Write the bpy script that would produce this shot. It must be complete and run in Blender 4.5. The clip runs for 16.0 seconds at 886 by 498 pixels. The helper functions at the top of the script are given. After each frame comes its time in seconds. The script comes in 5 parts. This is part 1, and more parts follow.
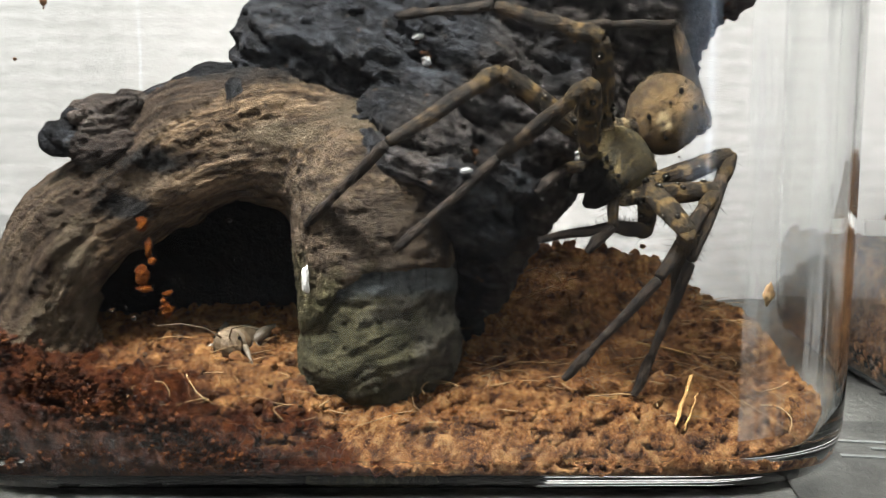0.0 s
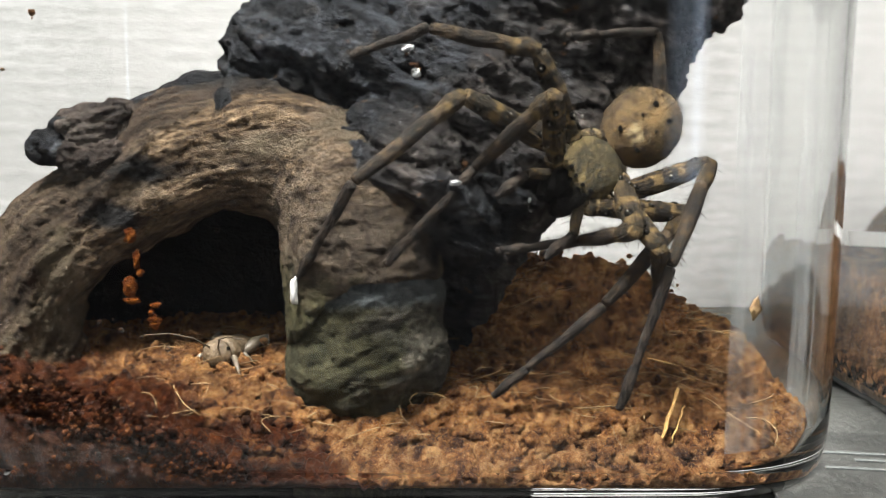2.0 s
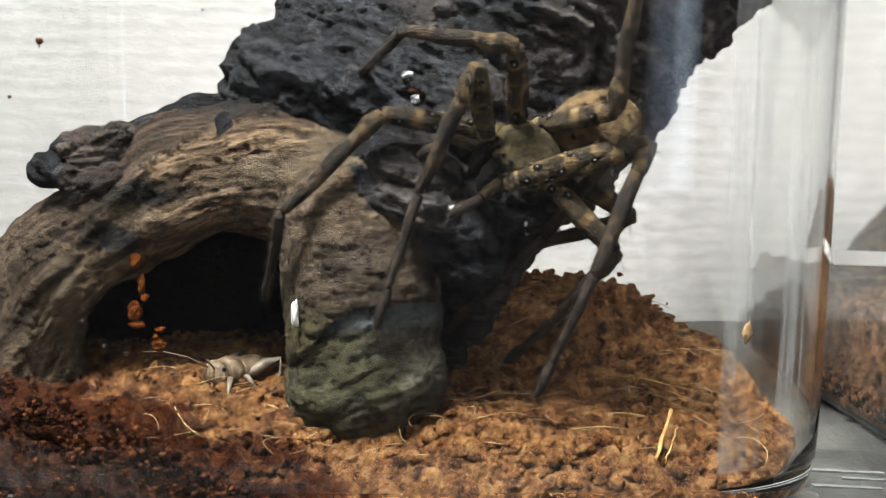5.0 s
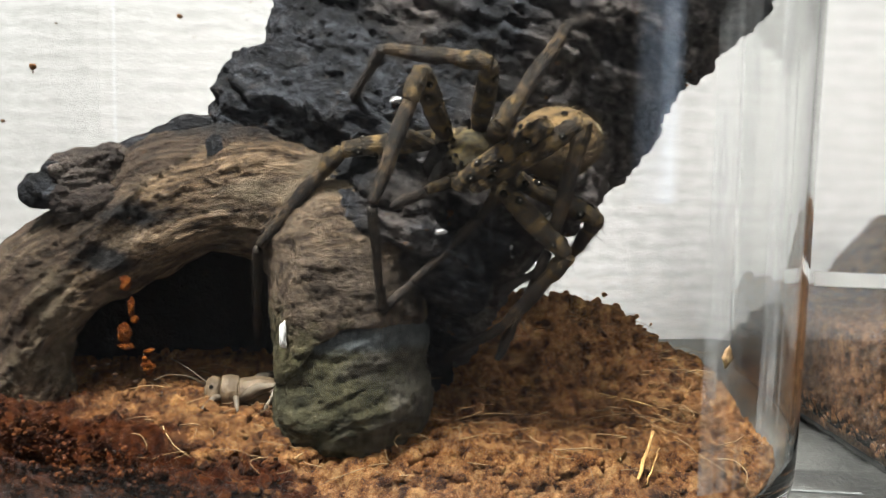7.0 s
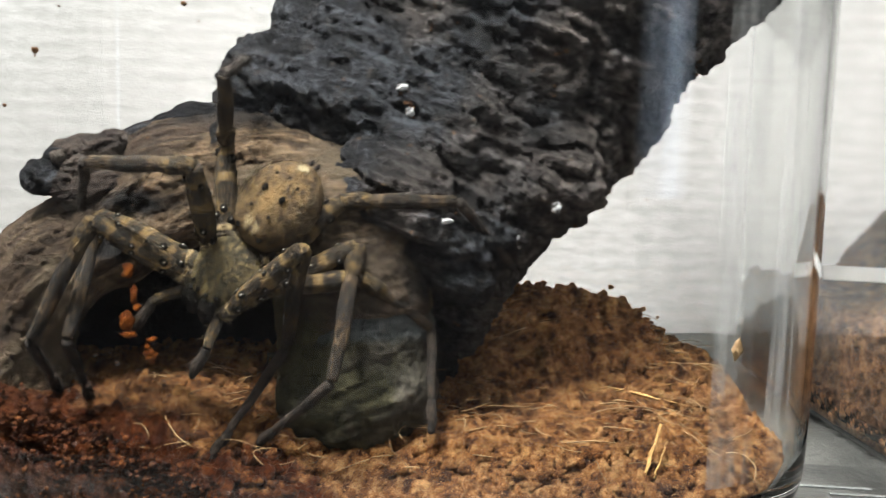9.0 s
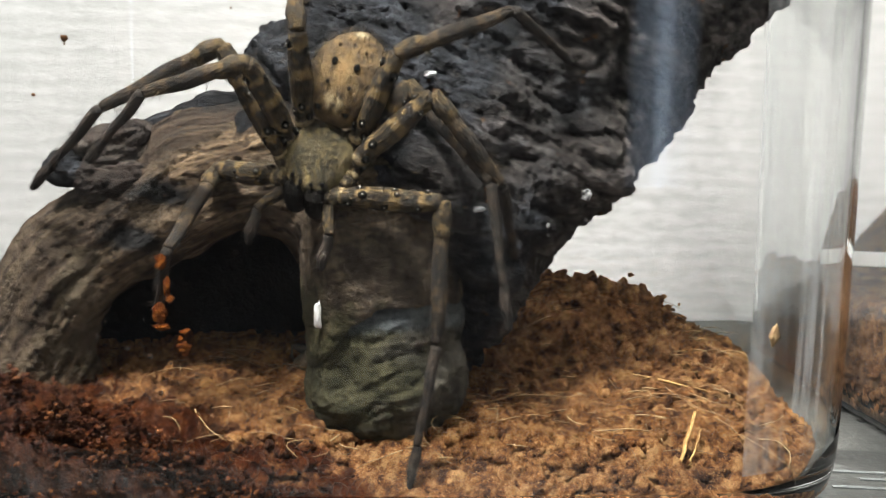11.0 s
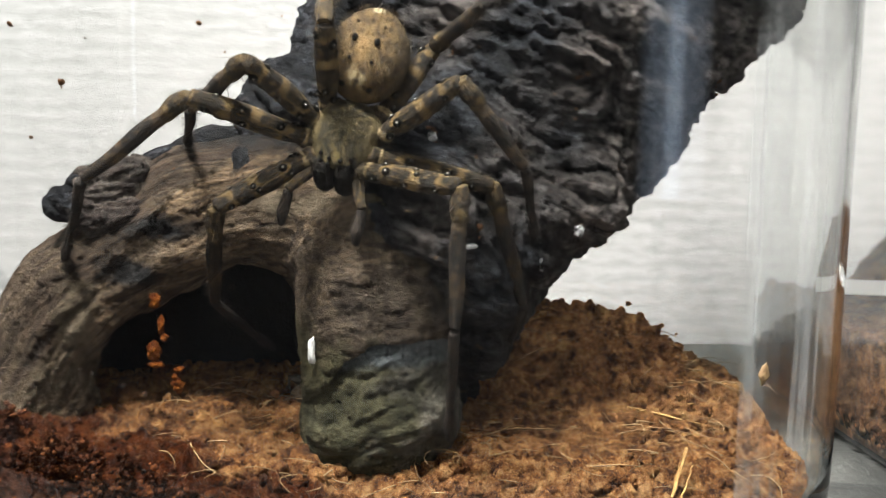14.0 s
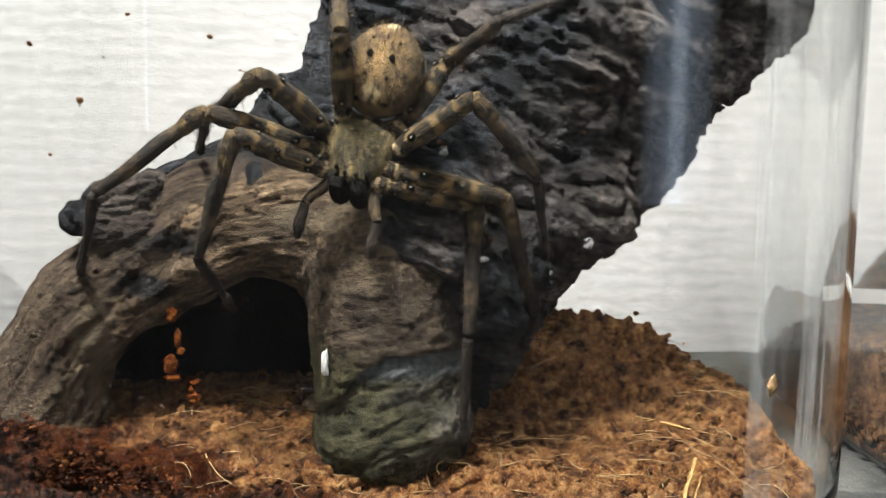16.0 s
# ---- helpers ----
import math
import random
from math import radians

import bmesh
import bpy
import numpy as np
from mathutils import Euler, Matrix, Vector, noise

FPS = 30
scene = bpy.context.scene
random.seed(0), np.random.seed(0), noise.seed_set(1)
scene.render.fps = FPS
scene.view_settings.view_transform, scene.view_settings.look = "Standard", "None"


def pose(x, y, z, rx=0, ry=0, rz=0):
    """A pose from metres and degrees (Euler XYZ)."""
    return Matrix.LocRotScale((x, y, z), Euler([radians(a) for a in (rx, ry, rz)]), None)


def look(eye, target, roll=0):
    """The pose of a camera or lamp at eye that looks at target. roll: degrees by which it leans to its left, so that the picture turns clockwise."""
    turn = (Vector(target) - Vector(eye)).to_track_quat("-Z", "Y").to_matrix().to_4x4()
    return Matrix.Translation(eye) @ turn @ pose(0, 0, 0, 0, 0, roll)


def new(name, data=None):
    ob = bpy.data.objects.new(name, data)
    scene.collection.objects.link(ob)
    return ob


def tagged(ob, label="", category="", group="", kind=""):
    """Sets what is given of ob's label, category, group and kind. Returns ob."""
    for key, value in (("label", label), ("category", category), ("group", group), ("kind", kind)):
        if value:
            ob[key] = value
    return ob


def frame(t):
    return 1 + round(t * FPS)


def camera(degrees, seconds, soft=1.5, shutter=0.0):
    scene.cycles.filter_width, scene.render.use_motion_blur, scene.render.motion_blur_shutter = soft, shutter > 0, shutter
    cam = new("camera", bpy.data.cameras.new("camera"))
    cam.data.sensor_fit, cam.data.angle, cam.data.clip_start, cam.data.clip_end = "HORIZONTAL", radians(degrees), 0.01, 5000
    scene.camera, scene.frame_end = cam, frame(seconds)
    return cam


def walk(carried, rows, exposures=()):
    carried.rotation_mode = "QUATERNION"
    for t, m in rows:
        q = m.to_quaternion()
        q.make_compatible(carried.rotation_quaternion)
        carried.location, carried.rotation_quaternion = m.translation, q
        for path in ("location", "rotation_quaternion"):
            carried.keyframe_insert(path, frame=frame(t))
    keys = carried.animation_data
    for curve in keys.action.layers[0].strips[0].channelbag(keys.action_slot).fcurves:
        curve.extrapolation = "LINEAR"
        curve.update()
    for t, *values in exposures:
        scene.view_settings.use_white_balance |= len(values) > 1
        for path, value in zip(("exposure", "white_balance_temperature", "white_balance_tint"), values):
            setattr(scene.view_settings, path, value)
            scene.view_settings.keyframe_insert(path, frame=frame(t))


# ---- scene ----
cam = camera(50.7, 16.0, soft=1.05, shutter=0.5)
METRES, EYE, TILT, LEAN, TURN = 0.046, 0.058, -7.0, 0.0, 0.0
ROWS = [
    (0.0, 0.0, 0.0, 0.0, 0.0, 0.0, -0.0),
    (0.5, -0.01, 0.0092, 0.0094, -0.19, 0.02, -0.03),
    (1.0, -0.0274, 0.0008, 0.0156, -0.36, 0.19, -0.04),
    (1.5, -0.0284, -0.005, 0.0281, -0.78, 0.18, -0.14),
    (2.0, -0.0194, -0.0041, 0.0445, -0.98, 0.05, -0.29),
    (2.5, -0.0162, -0.0096, 0.0534, -1.21, 0.07, -0.31),
    (3.0, -0.0101, -0.012, 0.0692, -1.25, 0.05, -0.36),
    (3.5, -0.0303, -0.0139, 0.0905, -1.26, 0.15, -0.37),
    (4.0, -0.0867, -0.0281, 0.0948, -1.51, 0.24, -0.34),
    (6.5, -0.1003, -0.1253, 0.1706, -2.88, 0.77, -0.73),
    (7.0, -0.0913, -0.1318, 0.1732, -2.9, 0.97, -0.79),
    (7.5, -0.0894, -0.1313, 0.1743, -2.83, 0.96, -0.84),
    (8.0, -0.0716, -0.1053, 0.1684, -2.86, 0.83, -0.97),
    (8.5, -0.0666, -0.1244, 0.1855, -2.86, 0.81, -0.97),
    (9.0, -0.1053, -0.0829, 0.1522, -2.77, 0.65, -1.15),
    (9.5, -0.313, -0.0597, 0.126, -3.39, 0.36, -0.88),
    (12.0, -0.2602, -0.0366, 0.1852, -3.46, 0.08, -0.52),
    (12.5, -0.2609, -0.0564, 0.2273, -3.3, 0.13, -0.63),
    (13.0, -0.2196, -0.0644, 0.2363, -3.15, 0.38, -0.58),
    (13.5, -0.204, -0.0851, 0.2536, -2.87, 0.57, -0.68),
    (14.0, -0.2032, -0.0791, 0.253, -2.75, 0.64, -0.71),
    (14.5, -0.2045, -0.1028, 0.2759, -2.67, 0.69, -0.7),
    (15.0, -0.2149, -0.1168, 0.2808, -2.57, 0.81, -0.67),
    (15.5, -0.2201, -0.1144, 0.2847, -2.59, 0.83, -0.65),
    (16.0, -0.2396, -0.1283, 0.2882, -2.56, 0.9, -0.55),
]
walk(cam, [(t, pose(0, 0, EYE, TILT, LEAN, TURN) @ pose(METRES * x, METRES * y, METRES * z, 90 + pitch, roll, yaw)) for t, x, y, z, yaw, pitch, roll in ROWS])


# ---- world, lamps ----
world = bpy.data.worlds.new("room_air")
scene.world = world
world.use_nodes = True
world.node_tree.nodes["Background"].inputs[0].default_value = (0.80, 0.88, 1.0, 1)
world.node_tree.nodes["Background"].inputs[1].default_value = 0.05


def area_lamp(name, eye, target, sx, sy, watts, colour):
    data = bpy.data.lights.new(name, "AREA")
    data.shape, data.size, data.size_y, data.energy, data.color = "RECTANGLE", sx, sy, watts, colour
    ob = new(name, data)
    ob.matrix_world = look(eye, target)
    return ob


area_lamp("lamp_glow", (-0.105, 0.050, 0.460), (-0.012, 0.180, 0.045), 0.13, 0.055, 6.7, (1.0, 0.985, 0.96))
scene.view_settings.exposure = 0.0


# ---- materials ----
class Nodes:
    """Short hand for a node tree."""

    def __init__(self, name):
        self.m = bpy.data.materials.new(name)
        self.m.use_nodes = True
        self.t = self.m.node_tree
        self.b = self.t.nodes["Principled BSDF"]
        self.out = self.t.nodes["Material Output"]

    def n(self, kind, **settings):
        node = self.t.nodes.new(kind)
        for key, value in settings.items():
            setattr(node, key, value)
        return node

    def ln(self, a, b):
        self.t.links.new(a, b)

    def coords(self, scale=(1, 1, 1), rot=(0, 0, 0)):
        c = self.n("ShaderNodeTexCoord")
        mp = self.n("ShaderNodeMapping")
        mp.inputs["Scale"].default_value = scale
        mp.inputs["Rotation"].default_value = [radians(a) for a in rot]
        self.ln(c.outputs["Object"], mp.inputs["Vector"])
        return mp.outputs[0]

    def noise(self, vec, scale, detail=4.0, rough=0.55, distortion=0.0):
        x = self.n("ShaderNodeTexNoise")
        x.inputs["Scale"].default_value = scale
        x.inputs["Detail"].default_value = detail
        x.inputs["Roughness"].default_value = rough
        x.inputs["Distortion"].default_value = distortion
        self.ln(vec, x.inputs["Vector"])
        wide = self.n("ShaderNodeMapRange")
        wide.inputs["From Min"].default_value = 0.28
        wide.inputs["From Max"].default_value = 0.72
        self.ln(x.outputs[0], wide.inputs["Value"])
        return wide.outputs[0]

    def ramp(self, fac, stops):
        r = self.n("ShaderNodeValToRGB")
        while len(r.color_ramp.elements) < len(stops):
            r.color_ramp.elements.new(0.5)
        for e, (p, c) in zip(r.color_ramp.elements, stops):
            e.position = p
            e.color = (*c, 1) if len(c) == 3 else c
        self.ln(fac, r.inputs[0])
        return r.outputs[0]

    def mix(self, fac, a, b, mode="MIX"):
        x = self.n("ShaderNodeMix", data_type="RGBA", blend_type=mode)
        for sock, v in ((x.inputs[0], fac), (x.inputs[6], a), (x.inputs[7], b)):
            if isinstance(v, (int, float)):
                sock.default_value = v
            elif isinstance(v, tuple):
                sock.default_value = (*v, 1)
            else:
                self.ln(v, sock)
        return x.outputs[2]

    def math(self, op, a, b=0.0):
        x = self.n("ShaderNodeMath", operation=op)
        for sock, v in zip(x.inputs, (a, b)):
            if isinstance(v, (int, float)):
                sock.default_value = v
            else:
                self.ln(v, sock)
        return x.outputs[0]

    def blob(self, vec, at, size, soft=0.35, scale=150):
        """A ragged patch of its own shape round a place: 1 inside, 0 outside."""
        mp = self.n("ShaderNodeMapping")
        mp.inputs["Location"].default_value = [-a / s for a, s in zip(at, size)]
        mp.inputs["Scale"].default_value = [1 / s for s in size]
        self.ln(vec, mp.inputs["Vector"])
        ln = self.n("ShaderNodeVectorMath", operation="LENGTH")
        self.ln(mp.outputs[0], ln.inputs[0])
        d = self.math("ADD", ln.outputs["Value"], self.math("MULTIPLY", self.noise(vec, scale, 6, 0.7), 0.9))
        return self.ramp(self.math("MULTIPLY", d, 0.5), [(0.55 - soft * 0.4, (1, 1, 1)), (0.60 + soft * 0.2, (0, 0, 0))])

    def bump(self, height, dist, strength=1.0):
        x = self.n("ShaderNodeBump")
        x.inputs["Strength"].default_value = strength
        x.inputs["Distance"].default_value = dist
        self.ln(height, x.inputs["Height"])
        self.ln(x.outputs[0], self.b.inputs["Normal"])
        return x

    def base(self, c):
        if isinstance(c, tuple):
            self.b.inputs["Base Color"].default_value = (*c, 1)
        else:
            self.ln(c, self.b.inputs["Base Color"])

    def rough(self, r):
        if isinstance(r, (int, float)):
            self.b.inputs["Roughness"].default_value = r
        else:
            self.ln(r, self.b.inputs["Roughness"])


def mat_simple(name, c1, c2, scale, rough, bump=0.0, bscale=None, stretch=(1, 1, 1), rot=(0, 0, 0), spec=0.5):
    """Two tones of noise with a fine relief."""
    g = Nodes(name)
    v = g.coords(stretch, rot)
    f = g.noise(v, scale, 5, 0.6)
    g.base(g.ramp(f, [(0.32, c1), (0.68, c2)]))
    g.rough(rough)
    g.b.inputs["Specular IOR Level"].default_value = spec
    if bump:
        g.bump(g.noise(v, bscale or scale * 3, 6, 0.65), bump)
    return g.m


def mat_wood(name, dark, mid, light, marks=False, rel=0.0026):
    """Weathered wood: long grain that follows the limb, split layers in darker and paler tones, dust and grit."""
    g = Nodes(name)
    w = g.coords()
    at = g.n("ShaderNodeAttribute", attribute_name="grain")
    run = g.n("ShaderNodeMapping")
    run.inputs["Scale"].default_value = (0.10, 1, 1)
    g.ln(at.outputs["Vector"], run.inputs["Vector"])
    tone = g.n("ShaderNodeAttribute", attribute_name="tone")
    grain = g.noise(run.outputs[0], 700, 7, 0.7, 0.35)
    grit = g.noise(w, 1150, 5, 0.78)
    mottle = g.noise(w, 190, 6, 0.68)
    f = g.math("ADD", g.math("MULTIPLY", grain, 0.42), g.math("ADD", g.math("MULTIPLY", grit, 0.32), g.math("MULTIPLY", mottle, 0.26)))
    col = g.ramp(f, [(0.30, dark), (0.48, mid), (0.68, light)])
    layer = g.math("ADD", tone.outputs["Fac"], g.math("MULTIPLY", g.math("SUBTRACT", mottle, 0.5), 0.55))
    col = g.mix(g.ramp(layer, [(0.42, (0, 0, 0)), (0.90, (0.95, 0.95, 0.95))]), col, g.mix(1.0, col, (0.42, 0.37, 0.36), "MULTIPLY"))
    col = g.mix(g.ramp(layer, [(0.02, (0.8, 0.8, 0.8)), (0.30, (0, 0, 0))]), col, g.mix(1.0, col, (1.60, 1.48, 1.28), "MULTIPLY"))
    if marks:
        pale = g.ramp(f, [(0.25, (0.075, 0.055, 0.035)), (0.5, (0.185, 0.142, 0.092)), (0.8, (0.300, 0.240, 0.160))])
        for at2, size in (((-0.014, 0.178, 0.0615), (0.015, 0.030, 0.0055)), ((-0.030, 0.180, 0.0580), (0.012, 0.030, 0.0035)), ((-0.072, 0.183, 0.0330), (0.007, 0.030, 0.012)), ((-0.0745, 0.183, 0.0220), (0.008, 0.030, 0.010)), ((-0.0850, 0.185, 0.0120), (0.012, 0.030, 0.014))):
            col = g.mix(g.blob(w, at2, size), col, pale)
        earth = g.ramp(g.math("ADD", g.math("MULTIPLY", grit, 0.6), g.math("MULTIPLY", mottle, 0.4)), [(0.22, (0.022, 0.0165, 0.012)), (0.5, (0.098, 0.073, 0.053)), (0.82, (0.255, 0.195, 0.140))])
        col = g.mix(g.blob(w, (-0.012, 0.172, 0.0405), (0.0150, 0.020, 0.0120), 0.5), col, earth)
        sooty = g.ramp(f, [(0.3, (0.006, 0.006, 0.007)), (0.8, (0.050, 0.046, 0.044))])
        for at2, size in (((-0.036, 0.195, 0.0710), (0.020, 0.030, 0.0045)), ((-0.056, 0.185, 0.0530), (0.012, 0.030, 0.0040)), ((-0.062, 0.185, 0.0440), (0.008, 0.030, 0.004)), ((0.001, 0.172, 0.0450), (0.006, 0.020, 0.012))):
            col = g.mix(g.blob(w, at2, size), col, sooty)
        sep = g.n("ShaderNodeSeparateXYZ")
        g.ln(w, sep.inputs[0])
        low = g.math("ADD", g.math("MULTIPLY", sep.outputs[2], -60.0), g.math("ADD", g.math("MULTIPLY", sep.outputs[0], -30.0), g.math("MULTIPLY", g.noise(w, 160, 5, 0.7), 0.8)))
        growth = g.ramp(g.math("ADD", low, 1.65), [(0.55, (0, 0, 0)), (0.95, (0.75, 0.75, 0.75))])
        near = g.ramp(g.math("MULTIPLY", g.math("ADD", sep.outputs[0], 0.032), 250.0), [(0.0, (0, 0, 0)), (0.6, (1, 1, 1))])
        col = g.mix(g.mix(1.0, growth, near, "MULTIPLY"), col, g.ramp(grit, [(0.2, (0.030, 0.030, 0.010)), (0.8, (0.120, 0.115, 0.045))]))
    g.base(col)
    g.rough(0.88)
    g.b.inputs["Specular IOR Level"].default_value = 0.22
    g.bump(g.math("ADD", g.math("MULTIPLY", grain, 0.30), g.math("MULTIPLY", grit, 0.70)), rel)
    return g.m


def mat_stump(name):
    """The old cut stump: blue-grey cut wood with fine upright streaks above a crust of green and grey growth."""
    g = Nodes(name)
    w = g.coords()
    tone = g.n("ShaderNodeAttribute", attribute_name="tone")
    sep = g.n("ShaderNodeSeparateXYZ")
    g.ln(w, sep.inputs[0])
    grit = g.noise(w, 1000, 6, 0.78)
    mottle = g.noise(w, 230, 6, 0.7)
    streak = g.noise(g.coords((1, 1, 0.07)), 1500, 5, 0.7)
    slate = g.ramp(g.math("ADD", g.math("MULTIPLY", streak, 0.7), g.math("MULTIPLY", mottle, 0.3)), [(0.2, (0.036, 0.043, 0.047)), (0.8, (0.165, 0.182, 0.186))])
    crumb = g.math("ADD", g.math("MULTIPLY", grit, 0.5), g.math("ADD", g.math("MULTIPLY", mottle, 0.35), g.math("MULTIPLY", tone.outputs["Fac"], 0.15)))
    green = g.ramp(crumb, [(0.28, (0.012, 0.012, 0.005)), (0.5, (0.050, 0.046, 0.022)), (0.80, (0.160, 0.143, 0.080))])
    grey = g.ramp(crumb, [(0.28, (0.018, 0.016, 0.012)), (0.5, (0.092, 0.083, 0.064)), (0.80, (0.250, 0.220, 0.168))])
    side = g.math("ADD", g.math("MULTIPLY", sep.outputs[0], 60.0), g.math("MULTIPLY", g.noise(w, 130, 5, 0.6), 1.3))
    crust = g.mix(g.ramp(side, [(0.0, (0, 0, 0)), (0.55, (1, 1, 1))]), green, grey)
    arc = g.math("MULTIPLY", g.math("POWER", g.math("ABSOLUTE", g.math("ADD", sep.outputs[0], 0.0095)), 2.0), 9.0)
    up = g.math("ADD", g.math("ADD", sep.outputs[2], arc), g.math("MULTIPLY", g.math("SUBTRACT", mottle, 0.5), 0.0022))
    col = g.mix(g.ramp(g.math("MULTIPLY", g.math("SUBTRACT", up, 0.0270), 250.0), [(0.35, (0, 0, 0)), (0.75, (1, 1, 1))]), crust, slate)
    g.base(col)
    g.rough(0.85)
    g.b.inputs["Specular IOR Level"].default_value = 0.25
    g.bump(g.math("ADD", g.math("MULTIPLY", grit, 0.6), g.math("MULTIPLY", mottle, 0.4)), 0.0011)
    return g.m


def mat_char(name):
    """Charred wood: blue-black where dense, brown and crumbly elsewhere, with a dull sheen on the blocks."""
    g = Nodes(name)
    w = g.coords()
    at = g.n("ShaderNodeAttribute", attribute_name="grain")
    run = g.n("ShaderNodeMapping")
    run.inputs["Scale"].default_value = (0.25, 1, 1)
    g.ln(at.outputs["Vector"], run.inputs["Vector"])
    tone = g.n("ShaderNodeAttribute", attribute_name="tone")
    a = g.noise(run.outputs[0], 520, 8, 0.74, 0.4)
    grit = g.noise(w, 950, 5, 0.8)
    f = g.math("ADD", g.math("MULTIPLY", a, 0.40), g.math("ADD", g.math("MULTIPLY", grit, 0.38), g.math("MULTIPLY", tone.outputs["Fac"], 0.22)))
    col = g.ramp(f, [(0.38, (0.002, 0.0025, 0.0038)), (0.54, (0.011, 0.0128, 0.0175)), (0.74, (0.115, 0.126, 0.150))])
    brown = g.ramp(f, [(0.36, (0.007, 0.0055, 0.005)), (0.52, (0.080, 0.065, 0.058)), (0.74, (0.320, 0.276, 0.248))])
    sep = g.n("ShaderNodeSeparateXYZ")
    g.ln(w, sep.inputs[0])
    part_brown = g.math("ADD", g.noise(w, 45, 4, 0.6), g.math("MULTIPLY", sep.outputs[0], 11.0))
    col = g.mix(g.ramp(part_brown, [(0.46, (0, 0, 0)), (0.92, (0.9, 0.9, 0.9))]), col, brown)
    dust = g.ramp(g.noise(w, 330, 5, 0.8), [(0.66, (0, 0, 0)), (0.92, (0.55, 0.55, 0.55))])
    col = g.mix(dust, col, (0.150, 0.128, 0.110))
    bits = g.ramp(g.noise(w, 420, 4, 0.8), [(0.84, (0, 0, 0)), (0.92, (0.8, 0.8, 0.8))])
    col = g.mix(bits, col, (0.22, 0.115, 0.048))
    g.base(col)
    g.rough(g.ramp(g.noise(w, 500, 4, 0.7), [(0.2, (0.46, 0.46, 0.46)), (0.8, (0.90, 0.90, 0.90))]))
    g.b.inputs["Specular IOR Level"].default_value = 0.28
    g.bump(g.math("ADD", g.math("MULTIPLY", a, 0.45), g.math("MULTIPLY", grit, 0.55)), 0.0040)
    return g.m


def mat_glass(name, ior=1.45, tint=(1, 1, 1), rough=0.0):
    g = Nodes(name)
    g.b.inputs["Transmission Weight"].default_value = 1.0
    g.b.inputs["IOR"].default_value = ior
    g.base(tint)
    g.rough(rough)
    return g.m


def mat_soil(name, dark, mid, light, shine=0.2, damp=False):
    """Crumbly coconut coir, with damp dark patches towards one corner of the case."""
    g = Nodes(name)
    w = g.coords()
    f = g.noise(w, 300, 7, 0.7)
    col = g.ramp(f, [(0.22, dark), (0.5, mid), (0.80, light)])
    crisp = g.noise(w, 1300, 4, 0.75)
    col = g.mix(g.ramp(crisp, [(0.62, (0, 0, 0)), (0.92, (0.65, 0.65, 0.65))]), col, tuple(min(0.9, 1.3 * c) for c in light))
    col = g.mix(g.ramp(crisp, [(0.08, (0.75, 0.75, 0.75)), (0.36, (0, 0, 0))]), col, tuple(0.5 * c for c in dark))
    per = g.ramp(g.noise(w, 170, 4, 0.65), [(0.15, (0.72, 0.70, 0.67)), (0.5, (1.0, 1.0, 1.0)), (0.85, (1.22, 1.20, 1.14))])
    col = g.mix(1.0, col, per, "MULTIPLY")
    g.rough(0.9)
    if damp:
        sep = g.n("ShaderNodeSeparateXYZ")
        g.ln(w, sep.inputs[0])
        wet = g.math("ADD", g.math("MULTIPLY", sep.outputs[0], -30.0), g.math("ADD", g.math("MULTIPLY", sep.outputs[1], -42.0), g.math("MULTIPLY", sep.outputs[2], -55.0)))
        wet = g.math("ADD", wet, g.math("MULTIPLY", g.noise(w, 90, 5, 0.65), 1.5))
        mask = g.ramp(g.math("ADD", wet, 6.15), [(0.35, (0, 0, 0)), (0.75, (1, 1, 1))])
        col = g.mix(mask, col, g.mix(1.0, col, (0.26, 0.145, 0.09), "MULTIPLY"))
        g.rough(g.ramp(mask, [(0.0, (0.9, 0.9, 0.9)), (1.0, (0.35, 0.35, 0.35))]))
    g.base(col)
    g.b.inputs["Specular IOR Level"].default_value = shine
    g.bump(g.noise(w, 1400, 7, 0.8), 0.0022)
    return g.m


def mat_wall(name):
    """White ribbed wallpaper, with soft, slightly broken horizontal ribs and faint stains."""
    g = Nodes(name)
    w = g.coords()
    sep = g.n("ShaderNodeSeparateXYZ")
    g.ln(w, sep.inputs[0])
    drift = g.noise(g.coords((0.5, 1, 1)), 240, 4, 0.7)
    wave = g.math("SINE", g.math("ADD", g.math("MULTIPLY", sep.outputs[2], 1150.0), g.math("MULTIPLY", drift, 5.0)))
    wave = g.math("ADD", g.math("MULTIPLY", wave, 0.5), 0.5)
    broken = g.noise(g.coords((0.40, 1, 1)), 300, 3, 0.6)
    ribs = g.mix(0.70, wave, broken)
    f = g.noise(w, 14, 3)
    col = g.mix(g.ramp(ribs, [(0.15, (0, 0, 0)), (0.85, (1, 1, 1))]), (0.390, 0.387, 0.377), (0.575, 0.573, 0.566))
    col = g.mix(g.ramp(f, [(0.4, (0, 0, 0)), (0.7, (0.35, 0.35, 0.35))]), col, (0.455, 0.447, 0.430))
    g.base(col)
    g.rough(0.8)
    g.bump(ribs, 0.00016)
    return g.m


